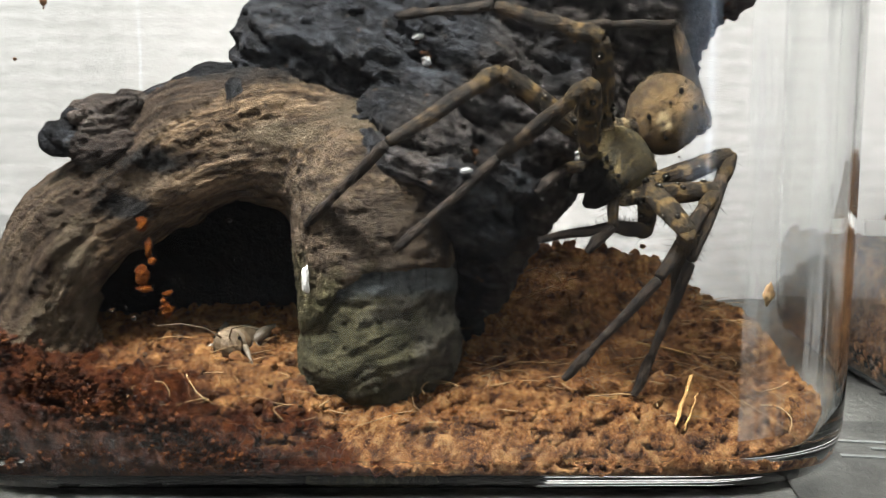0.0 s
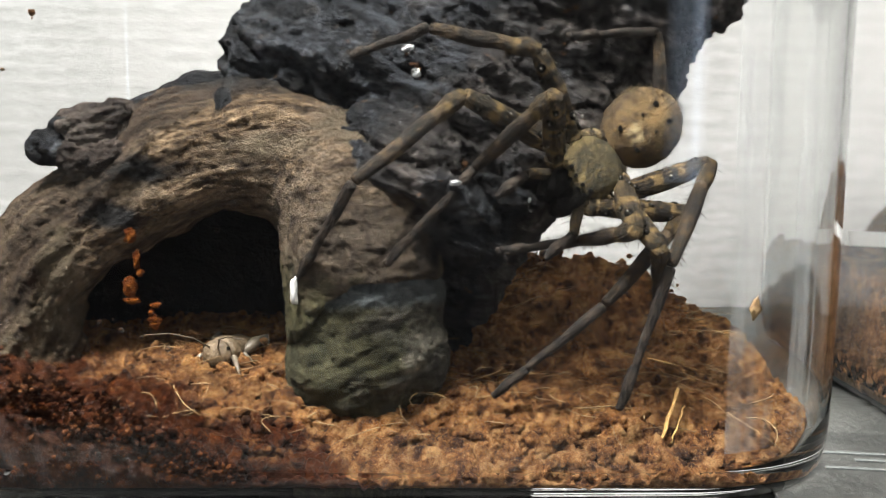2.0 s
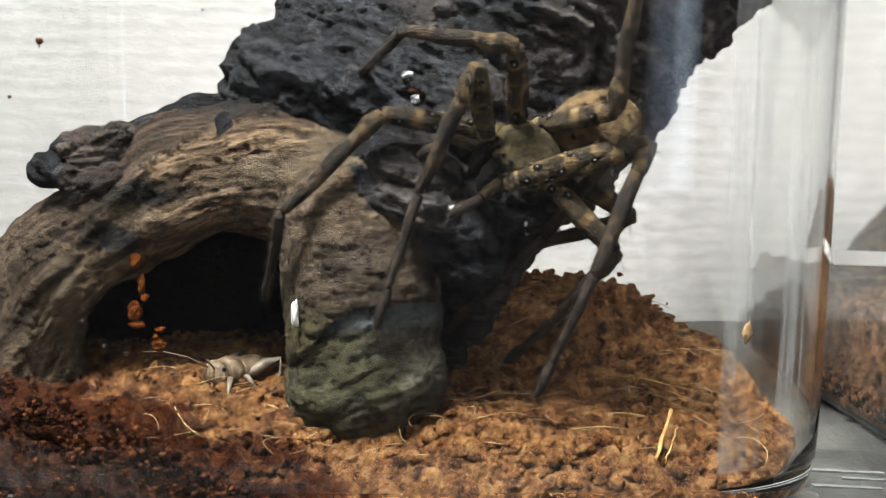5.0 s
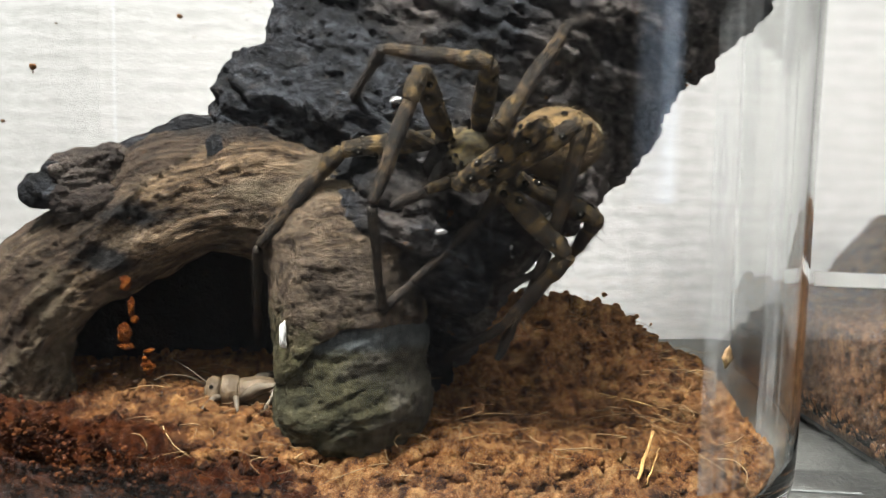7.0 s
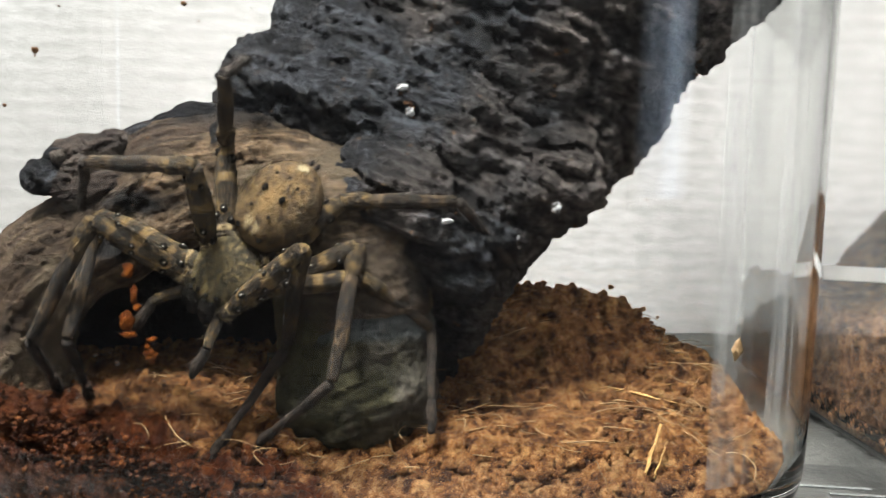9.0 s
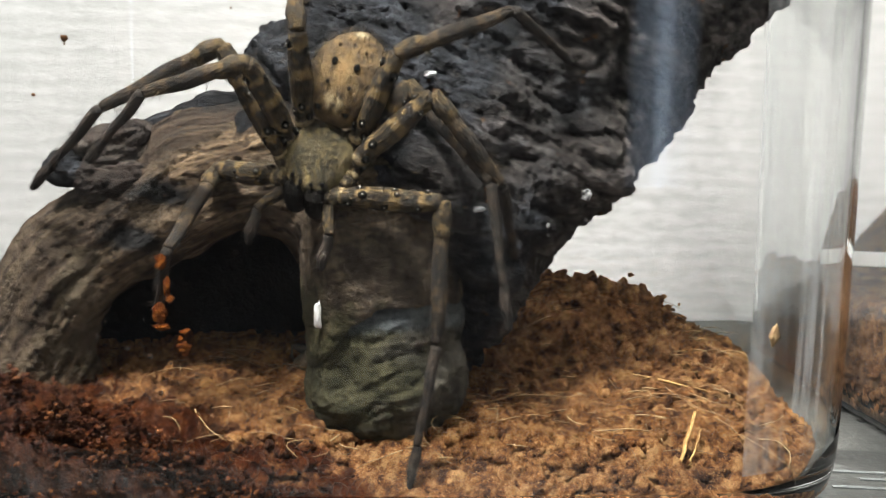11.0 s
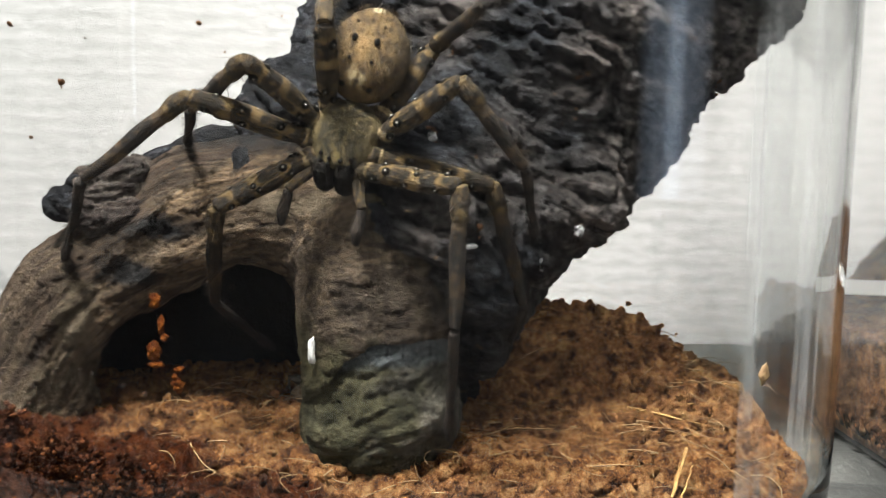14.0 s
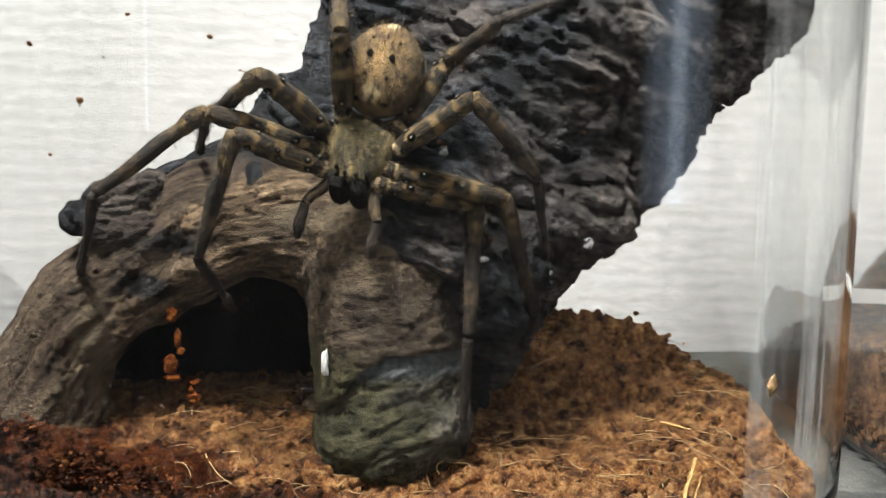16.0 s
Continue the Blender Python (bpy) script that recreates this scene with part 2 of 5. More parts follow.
M_GLASS = mat_glass("clear_plastic", 1.46, (0.970, 0.978, 0.970))
M_SCUFFED = mat_glass("scuffed_plastic", 1.46, (0.960, 0.968, 0.960), 0.05)
M_WATER = mat_glass("water", 1.33)
M_WOOD = mat_wood("brown_driftwood", (0.014, 0.0105, 0.008), (0.106, 0.075, 0.050), (0.330, 0.248, 0.168), True)
M_STUMP = mat_stump("mossy_stump")
M_CHAR = mat_char("charred_wood")
# charred wood of the hollow, with its deep shade put into the colour
M_HOLLOW_SHADE = mat_simple("hollow_shade", (0.007, 0.0065, 0.007), (0.024, 0.021, 0.020), 260, 0.9, 0.001, 700, spec=0.1)
M_KNOB = mat_wood("grey_knot", (0.022, 0.019, 0.018), (0.110, 0.092, 0.080), (0.270, 0.225, 0.190))
M_SOIL = mat_soil("coconut_coir", (0.070, 0.021, 0.006), (0.350, 0.140, 0.039), (0.660, 0.365, 0.145), 0.3, True)
M_SOIL_WET = mat_soil("damp_coir", (0.05, 0.012, 0.004), (0.19, 0.050, 0.009), (0.40, 0.130, 0.024), 0.4)
M_BIT = mat_soil("orange_crumb", (0.09, 0.018, 0.003), (0.21, 0.050, 0.005), (0.33, 0.100, 0.010), 0.12)
M_SOIL_DARK = mat_soil("dry_coir", (0.060, 0.022, 0.009), (0.190, 0.084, 0.032), (0.340, 0.175, 0.075))
M_FIBRE = mat_simple("pale_fibre", (0.17, 0.095, 0.040), (0.38, 0.25, 0.115), 300, 0.7)
M_STRAW = mat_simple("straw", (0.30, 0.16, 0.045), (0.50, 0.31, 0.10), 250, 0.6, 0.0002, 900)
M_WALL = mat_wall("ribbed_wallpaper")
M_TABLE = mat_simple("dark_table", (0.042, 0.044, 0.041), (0.088, 0.090, 0.083), 18, 0.38, 0.0003, 300, spec=0.3)
M_ROOM = mat_simple("plaster", (0.74, 0.75, 0.78), (0.82, 0.83, 0.86), 4, 0.9)
M_WHITE = mat_simple("white_paint", (0.72, 0.72, 0.70), (0.82, 0.82, 0.80), 30, 0.5)
# patchy white that paints the highlights of wet spots on the wood
M_GLINT = mat_simple("glint_white", (0.10, 0.10, 0.10), (0.86, 0.87, 0.88), 900, 0.35, 0.0003, 2000)


# ---- shaping helpers ----
def mesh_from(name, verts, faces, smooth=True):
    me = bpy.data.meshes.new(name)
    verts = np.asarray(verts, dtype=np.float64)
    me.from_pydata(verts.tolist(), [], [list(map(int, f)) for f in faces])
    me.update()
    if smooth:
        me.polygons.foreach_set("use_smooth", [True] * len(me.polygons))
    return me


def put(name, data, material, parent=None, label=""):
    """Links a mesh, or a bmesh, as one object under a thing."""
    if isinstance(data, bmesh.types.BMesh):
        me = bpy.data.meshes.new(name)
        data.to_mesh(me)
        data.free()
        data = me
    if material and not data.materials:
        data.materials.append(material)
    ob = new(name, data)
    if parent is not None:
        ob.parent = parent
    return tagged(ob, label)


def thing(name, m=None, label="", category="", group="", kind=""):
    ob = new(name)
    ob.empty_display_size = 0.01
    ob.matrix_world = m if m is not None else Matrix()
    return tagged(ob, label, category, group, kind)


def hashed(i, j, k, seed):
    h = (i * 374761393 + j * 668265263 + k * 2147483647 + seed * 974634777) & 0xFFFFFFFF
    h = ((h ^ (h >> 13)) * 1274126177) & 0xFFFFFFFF
    return ((h ^ (h >> 16)) & 0xFFFFFF) / float(0xFFFFFF)


def vnoise(p, seed=0):
    """Smooth value noise in -1..1 at points p (n, 3)."""
    q = np.floor(p).astype(np.int64)
    f = p - q
    f = f * f * (3 - 2 * f)
    out = 0
    for dx in (0, 1):
        for dy in (0, 1):
            for dz in (0, 1):
                w = (f[:, 0] if dx else 1 - f[:, 0]) * (f[:, 1] if dy else 1 - f[:, 1]) * (f[:, 2] if dz else 1 - f[:, 2])
                out = out + w * hashed(q[:, 0] + dx, q[:, 1] + dy, q[:, 2] + dz, seed)
    return out * 2 - 1


def fbm(p, octaves=4, seed=0, gain=0.5):
    s, a, out = 1.0, 1.0, 0
    for o in range(octaves):
        out = out + a * vnoise(p * s, seed + o)
        s, a = s * 2.03, a * gain
    return out


def cells(p, seed):
    """Nearest and next cell centre in a jittered grid: two distances, and a number for the cell."""
    q = np.floor(p).astype(np.int64)
    f1, f2, who = np.full(len(p), 9.0), np.full(len(p), 9.0), np.zeros(len(p))
    for dx in (-1, 0, 1):
        for dy in (-1, 0, 1):
            for dz in (-1, 0, 1):
                i, j, k = q[:, 0] + dx, q[:, 1] + dy, q[:, 2] + dz
                at = np.stack([i + hashed(i, j, k, seed), j + hashed(i, j, k, seed + 1), k + hashed(i, j, k, seed + 2)], 1)
                d = np.linalg.norm(p - at, axis=1)
                near = d < f1
                f2 = np.where(near, f1, np.minimum(f2, d))
                who = np.where(near, hashed(i, j, k, seed + 3), who)
                f1 = np.where(near, d, f1)
    return f1, f2, who


def round_cone(p, a, b, ra, rb, flat=1.0):
    """Distance to a tapered limb from a to b; flat squeezes its depth."""
    a, b = np.array(a, dtype=float), np.array(b, dtype=float)
    s = np.array((1, 1 / flat, 1))
    pa, ba = (p - a) * s, (b - a) * s
    h = np.clip((pa @ ba) / (ba @ ba), 0, 1)
    return (np.linalg.norm(pa - h[:, None] * ba, axis=1) - (ra + (rb - ra) * h)) * min(1.0, flat)


def blend(d1, d2, k):
    h = np.clip(0.5 + 0.5 * (d2 - d1) / k, 0, 1)
    return d2 + (d1 - d2) * h - k * h * (1 - h)


def skin(field, low, high, step):
    """A closed surface round field < 0 on a grid (surface nets): vertices and quads."""
    n = [int(math.ceil((b - a) / step)) + 1 for a, b in zip(low, high)]
    ax = [a + step * np.arange(c) for a, c in zip(low, n)]
    g = np.stack(np.meshgrid(*ax, indexing="ij"), -1).reshape(-1, 3)
    d = np.concatenate([field(c) for c in np.array_split(g, 12)]).reshape(n)
    d[0], d[-1], d[:, 0], d[:, -1], d[:, :, 0], d[:, :, -1] = 1, 1, 1, 1, 1, 1
    c = [m - 1 for m in n]
    total, count = np.zeros((*c, 3)), np.zeros(c)
    corner = [(x, y, z) for x in (0, 1) for y in (0, 1) for z in (0, 1)]
    cut = lambda o: d[o[0]:o[0] + c[0], o[1]:o[1] + c[1], o[2]:o[2] + c[2]]
    for i, o1 in enumerate(corner):
        for o2 in corner[i + 1:]:
            if sum(abs(u - v) for u, v in zip(o1, o2)) == 1:
                d1, d2 = cut(o1), cut(o2)
                cross = (d1 < 0) != (d2 < 0)
                f = np.where(cross, d1 / np.where(cross, d1 - d2, 1), 0)
                at = np.array(o1) + f[..., None] * (np.array(o2) - np.array(o1))
                total += at * cross[..., None]
                count += cross
    has = count > 0
    index = -np.ones(c, dtype=np.int64)
    index[has] = np.arange(has.sum())
    cell = np.argwhere(has)
    verts = np.array(low) + step * (cell + total[has] / count[has][:, None])
    faces = []
    for axis in range(3):
        u, v = [(1, 2), (2, 0), (0, 1)][axis]
        i0 = [slice(1, c[k]) for k in range(3)]
        i0[axis] = slice(0, c[axis])
        s0, s1 = list(i0), list(i0)
        s1[axis] = slice(1, c[axis] + 1)
        a, b = d[tuple(s0)] < 0, d[tuple(s1)] < 0
        for flip, mask in ((False, a & ~b), (True, ~a & b)):
            at = np.argwhere(mask)
            at[:, [k for k in range(3) if k != axis]] += 1
            q = []
            for du, dv in ((-1, -1), (0, -1), (0, 0), (-1, 0)):
                o = at.copy()
                o[:, u] += du
                o[:, v] += dv
                q.append(index[o[:, 0], o[:, 1], o[:, 2]])
            q = np.stack(q[::-1] if flip else q, 1)
            faces.append(q[(q >= 0).all(1)])
    return verts, np.concatenate(faces)


def normals_of(verts, faces):
    e = np.cross(verts[faces[:, 2]] - verts[faces[:, 0]], verts[faces[:, 3]] - verts[faces[:, 1]])
    nn = np.zeros_like(verts)
    for k in range(4):
        np.add.at(nn, faces[:, k], e)
    return nn / np.maximum(np.linalg.norm(nn, axis=1), 1e-12)[:, None]


def halved(verts, faces):
    """Each quad cut into four."""
    e = np.sort(np.concatenate([faces[:, [k, (k + 1) % 4]] for k in range(4)]), axis=1)
    key, back = np.unique(e[:, 0] * len(verts) + e[:, 1], return_inverse=True)
    mids = (verts[key // len(verts)] + verts[key % len(verts)]) / 2
    n, m, q = len(verts), len(key), len(faces)
    mid = [n + back[k * q:(k + 1) * q] for k in range(4)]
    c = n + m + np.arange(q)
    out = np.concatenate([np.stack([faces[:, k], mid[k], c, mid[k - 1]], 1) for k in range(4)])
    return np.concatenate([verts, mids, verts[faces].mean(1)]), out


def tube(points, radii, sides=8, squash=1.0):
    """Vertices and faces of a closed limb along points."""
    pts = [Vector(p) for p in points]
    verts, faces = [], []
    ref = Vector((0.13, 0.31, 0.94))
    for i, p in enumerate(pts):
        d = (pts[min(i + 1, len(pts) - 1)] - pts[max(i - 1, 0)]).normalized()
        u = d.cross(ref)
        u = u.normalized() if u.length > 1e-6 else d.orthogonal().normalized()
        w = d.cross(u)
        for s in range(sides):
            a = 2 * math.pi * s / sides
            verts.append(p + radii[i] * (math.cos(a) * u + squash * math.sin(a) * w))
    for i in range(len(pts) - 1):
        for s in range(sides):
            k = (s + 1) % sides
            faces.append((i * sides + s, i * sides + k, (i + 1) * sides + k, (i + 1) * sides + s))
    faces.append(tuple(reversed(range(sides))))
    faces.append(tuple(range((len(pts) - 1) * sides, len(pts) * sides)))
    return [tuple(v) for v in verts], faces


def joined(pieces):
    verts, faces = [], []
    for v, f in pieces:
        o = len(verts)
        verts += list(v)
        faces += [tuple(i + o for i in q) for q in f]
    return verts, faces


def box_bm(sx, sy, sz, bevel=0.0, segments=2):
    bm = bmesh.new()
    bmesh.ops.create_cube(bm, size=1.0)
    bmesh.ops.scale(bm, vec=(sx, sy, sz), verts=bm.verts)
    if bevel:
        bmesh.ops.bevel(bm, geom=bm.edges[:], offset=bevel, segments=segments, affect="EDGES", profile=0.5)
    return bm


def rounded_rect(x0, x1, y0, y1, r, n=10):
    out = []
    e = 0.001
    for cx, cy, a0 in ((x1 - r, y1 - r, 0), (x0 + r, y1 - r, 90), (x0 + r, y0 + r, 180), (x1 - r, y0 + r, 270)):
        bow = lambda v: math.copysign(abs(v) ** 0.82, v) if abs(v) > 1e-9 else 0.0
        steps = [(cx + r * bow(math.cos(radians(a0 + 90 * i / n))), cy + r * bow(math.sin(radians(a0 + 90 * i / n)))) for i in range(n + 1)]
        u, v = (math.cos(radians(a0)), math.sin(radians(a0))), (math.cos(radians(a0 + 90)), math.sin(radians(a0 + 90)))
        out.append((steps[0][0] - e * v[0], steps[0][1] - e * v[1]))
        out += steps
        out.append((steps[-1][0] - e * u[0], steps[-1][1] - e * u[1]))
    return out


# ---- the room ----
def slab(name, x0, x1, y0, y1, z0, z1, material, label, category):
    bm = box_bm(x1 - x0, y1 - y0, z1 - z0)
    ob = put(name, bm, material)
    ob.location = ((x0 + x1) / 2, (y0 + y1) / 2, (z0 + z1) / 2)
    return tagged(ob, label, category, kind="structure")


WALL_Y = 0.346
BASE = -0.004  # the table top
slab("wall_north", -1.2, 1.2, WALL_Y, WALL_Y + 0.1, -0.75, 1.4, M_WALL, "white ribbed wallpaper wall behind the shelf", "wall")
slab("wall_south", -1.2, 1.2, -1.9, -1.8, -0.75, 1.4, M_ROOM, "plain plaster wall behind the viewer", "wall")
slab("wall_west", -1.3, -1.2, -1.9, WALL_Y + 0.1, -0.75, 1.4, M_ROOM, "plain plaster side wall", "wall")
slab("wall_east", 1.2, 1.3, -1.9, WALL_Y + 0.1, -0.75, 1.4, M_ROOM, "plain plaster side wall", "wall")
slab("ceiling", -1.3, 1.3, -1.9, WALL_Y + 0.1, 1.4, 1.5, M_ROOM, "plain white ceiling", "ceiling")
slab("floor", -1.3, 1.3, -1.9, WALL_Y + 0.1, -0.85, -0.75, M_TABLE, "dark plain floor", "floor")
window = tagged(put("window_1", box_bm(0.18, 0.03, 0.60, 0.004), M_WHITE), "narrow white framed window with pale daylight behind", "window", kind="structure")
window.location = (0.600, -1.79, 0.20)
g = Nodes("curtained_daylight")
sep = g.n("ShaderNodeSeparateXYZ")
g.ln(g.coords(), sep.inputs[0])
gap = g.math("MULTIPLY", g.math("ABSOLUTE", sep.outputs[0]), 12.0)
g.b.inputs["Emission Color"].default_value = (0.66, 0.80, 1.0, 1)
g.ln(g.math("MULTIPLY", g.ramp(gap, [(0.0, (1, 1, 1)), (0.14, (0.92, 0.92, 0.92)), (0.30, (0.42, 0.42, 0.42)), (0.66, (0.30, 0.30, 0.30)), (1.0, (0, 0, 0))]), 2.7), g.b.inputs["Emission Strength"])
put("pane", box_bm(0.17, 0.004, 0.54), g.m, window, "curtained window pane with a bright gap").location = (0, 0.0175, 0)
lamp = thing("shelf_lamp", pose(-0.1078, 0.0461, 0.4722), "white slim lamp hanging from the ceiling above the cases", "lamp")
put("housing", box_bm(0.23, 0.10, 0.018, 0.004), M_WHITE, lamp).matrix_basis = look((0, 0, 0), (0.093, 0.130, -0.415))
for lx in (-0.09, 0.09):
    put("cord", mesh_from("cord", *tube([(lx, 0, 0), (lx, 0, 0.927)], [0.002, 0.002], 8)), M_WHITE, lamp)
table = thing("table", None, "narrow dark glossy table standing against the wall", "table")
put("tabletop", box_bm(2.0, 0.224, 0.03, 0.003), M_TABLE, table).location = (0, WALL_Y - 0.114, BASE - 0.0155)
for tx in (-0.94, 0.94):
    for ty in (0.15, 0.31):
        put("leg", box_bm(0.05, 0.05, 0.72, 0.003), M_TABLE, table).location = (tx, ty, -0.39)


# ---- the clear cases ----
def case_mesh(x0, x1, y0, y1, r, height, wall):
    """A tub with rounded corners, a rounded foot and a real wall."""
    outer = [(0.0085, 0.0), (0.0055, 0.0004), (0.003, 0.0016), (0.0012, 0.0042), (0.0003, 0.008), (0, 0.013), (-0.0002, 0.03), (-0.0005, 0.08), (-0.0008, 0.13), (-0.001, height - 0.004), (-0.001, height - 0.001), (-0.0008, height)]
    inner = [(wall - 0.0012, height), (wall - 0.001, height - 0.001), (wall - 0.001, height - 0.004), (wall - 0.0008, 0.13), (wall - 0.0005, 0.08), (wall - 0.0002, 0.03), (wall, 0.014), (wall + 0.0006, 0.0095), (wall + 0.002, 0.0062), (wall + 0.0045, 0.0042), (wall + 0.008, 0.0036)]
    verts, faces, rows = [], [], []
    for inset, z in outer + inner:
        ring = rounded_rect(x0 + inset, x1 - inset, y0 + inset, y1 - inset, max(0.004, r - inset), 28)
        rows.append(range(len(verts), len(verts) + len(ring)))
        verts += [(x, y, z + BASE) for x, y in ring]
    n = len(rows[0])
    for a, b in zip(rows, rows[1:]):
        for i in range(n):
            faces.append((a[i], a[(i + 1) % n], b[(i + 1) % n], b[i]))
    faces.append(tuple(reversed(rows[0])))
    faces.append(tuple(rows[-1]))
    return mesh_from("case", verts, faces)


CX0, CX1, CY0, CY1 = -0.100, 0.0775, 0.1520, 0.2560
case = thing("clear_case", None, "clear rounded plastic case with soil on a dark table", "terrarium")
ob = put("shell", case_mesh(CX0, CX1, CY0, CY1, 0.034, 0.19, 0.0013), M_GLASS, case)
ob.visible_shadow = False


def rim_mesh(x0, x1, y0, y1, r, z):
    """The rolled lip on top of a case."""
    ring = rounded_rect(x0, x1, y0, y1, r, 14)
    n = len(ring)
    verts, faces = [], []
    for i, (x, y) in enumerate(ring):
        a, b = ring[i - 1], ring[(i + 1) % n]
        t = Vector((b[0] - a[0], b[1] - a[1], 0)).normalized()
        out = Vector((t.y, -t.x, 0))
        for k in range(8):
            c = 2 * math.pi * k / 8
            verts.append(tuple(Vector((x, y, z)) + 0.0022 * (math.cos(c) * out + math.sin(c) * Vector((0, 0, 1)))))
    for i in range(n):
        for k in range(8):
            j, m = (i + 1) % n, (k + 1) % 8
            faces.append((i * 8 + k, j * 8 + k, j * 8 + m, i * 8 + m))
    return mesh_from("rim", verts, faces)


ob = put("rim", rim_mesh(CX0, CX1, CY0, CY1, 0.034, BASE + 0.1925), M_GLASS, case)
ob.visible_shadow = False


def ground_height(x, y):
    """The top of the bedding: low in front, heaped at the back and in the far corner by the wood."""
    back = np.clip((y - 0.178) / 0.05, 0, 1)
    back = back * back * (3 - 2 * back)
    front = np.clip((0.172 - y) / 0.017, 0, 1) ** 1.5
    left = np.clip((-x - 0.040) / 0.045, 0, 1)
    z = 0.0085 + 0.0135 * back * np.exp(-((x - 0.030) / 0.042) ** 2)
    z = z + 0.003 * back - 0.0085 * front * (1 - 0.75 * left)
    z = z + left * (0.004 + 0.006 * front) * (1 - 0.3 * back)
    z = z + 0.0035 * np.exp(-((x + 0.045) / 0.022) ** 2) * np.clip((y - 0.162) / 0.02, 0, 1)
    z = z - 0.0035 * np.exp(-((x + 0.010) / 0.015) ** 2 - ((y - 0.165) / 0.009) ** 2)
    return z - 0.004 * np.clip((x - 0.050) / 0.02, 0, 1)


def inside(x, y, x0, x1, y0, y1, r):
    """Distance inwards from a rounded rectangle's edge."""
    qx = np.abs(x - (x0 + x1) / 2) - (x1 - x0) / 2 + r
    qy = np.abs(y - (y0 + y1) / 2) - (y1 - y0) / 2 + r
    return -(np.hypot(np.maximum(qx, 0), np.maximum(qy, 0)) + np.minimum(np.maximum(qx, qy), 0) - r)


def bedding(name, x0, x1, y0, y1, r, height, material, step, seed, floor_z, parent=None):
    """Crumbly soil that fills a case, as a lumpy sheet with skirts down to the case's floor."""
    nx, ny = int((x1 - x0) / step), int((y1 - y0) / step)
    gx, gy = np.meshgrid(np.linspace(x0, x1, nx), np.linspace(y0, y1, ny), indexing="ij")
    x, y = gx.ravel().copy(), gy.ravel().copy()
    cx, cy = (x0 + x1) / 2, (y0 + y1) / 2
    hx, hy = (x1 - x0) / 2, (y1 - y0) / 2
    u, v = (x - cx) / hx, (y - cy) / hy
    # pull the square grid's corners in onto the rounded outline
    d = inside(x, y, x0, x1, y0, y1, r)
    for _ in range(6):
        out = np.minimum(d, 0)
        ddx = np.where(np.abs(x - cx) > hx - r, np.sign(x - cx), 0)
        ddy = np.where(np.abs(y - cy) > hy - r, np.sign(y - cy), 0)
        x, y = x + ddx * out * 0.55, y + ddy * out * 0.55
        d = inside(x, y, x0, x1, y0, y1, r)
    p = np.stack([x, y, 0 * x], 1)
    sway = 0.35 * fbm(p * 300, 3, seed + 21)[:, None]
    f1, f2, who = cells(p * 290 + sway, seed + 30)
    g1, _, wee = cells(p * 620 + sway, seed + 40)
    clods = (0.4 + 0.9 * who) * np.clip(1 - f1 * f1 * 1.2, 0, 1) * (0.55 + 0.45 * vnoise(p * 70 + 5, seed + 9))
    z = height(x, y) + 0.0036 * clods + 0.0012 * (0.4 + 0.8 * wee) * np.clip(1 - g1 * g1 * 1.2, 0, 1) + 0.0007 * fbm(p * 600, 4, seed, 0.7)
    verts = np.stack([x + 0.0003 * vnoise(p * 900, seed + 3), y, z], 1)
    rim = (np.abs(u) > 0.9999) | (np.abs(v) > 0.9999)
    faces = []
    idx = np.arange(nx * ny).reshape(nx, ny)
    q = np.stack([idx[:-1, :-1], idx[1:, :-1], idx[1:, 1:], idx[:-1, 1:]], -1).reshape(-1, 4)
    ring = np.concatenate([idx[:, 0], idx[-1, 1:], idx[::-1, -1][1:], idx[0, ::-1][1:-1]])
    m = len(ring)
    levels = 6
    base = len(verts)
    rows = [ring]
    top = verts[ring]
    for k in range(1, levels + 1):
        f = k / levels
        low = top.copy()
        low[:, 2] = top[:, 2] + (floor_z - top[:, 2]) * f
        wob = 0.0005 * np.abs(vnoise(low * 700, seed + 5))[:, None]
        low[:, :2] += (np.array((cx, cy)) - low[:, :2]) * (wob * 12 + 0.05 * max(0, f - 0.6))
        verts = np.concatenate([verts, low])
        rows.append(base + (k - 1) * m + np.arange(m))
    sides = []
    for a, b in zip(rows, rows[1:]):
        sides.append(np.stack([np.roll(a, -1), a, b, np.roll(b, -1)], 1))
    faces = [tuple(f) for f in np.concatenate([q] + sides)]
    faces.append(tuple(rows[-1][::-1]))
    return put(name, mesh_from(name, verts, faces), material, parent)


soil = bedding("bedding_soil", CX0 + 0.002, CX1 - 0.002, CY0 + 0.002, CY1 - 0.002, 0.032, ground_height, M_SOIL, 0.0005, 3, 0.0002)
tagged(soil, "orange-brown crumbly coconut coir filling the case", "soil", kind="stuff")


# crumbs and clods on the bedding
def crumb_shapes(count, seed):
    """A few lumpy stones of soil as unit vertex lists."""
    rng = random.Random(seed)
    out = []
    for k in range(count):
        bm = bmesh.new()
        bmesh.ops.create_icosphere(bm, subdivisions=2, radius=1.0)
        v = np.array([tuple(q.co) for q in bm.verts])
        f = [tuple(q.index for q in t.verts) for t in bm.faces]
        bm.free()
        v = v * (1 + 0.30 * fbm(v * 1.5 + k * 11, 2, seed + k))[:, None] * (1 + 0.38 * vnoise(v * 3.4 + k * 3, seed + k))[:, None]
        v = v * np.array((rng.uniform(0.8, 1.25), rng.uniform(0.8, 1.2), rng.uniform(0.6, 0.9)))
        out.append((v, np.array(f)))
    return out


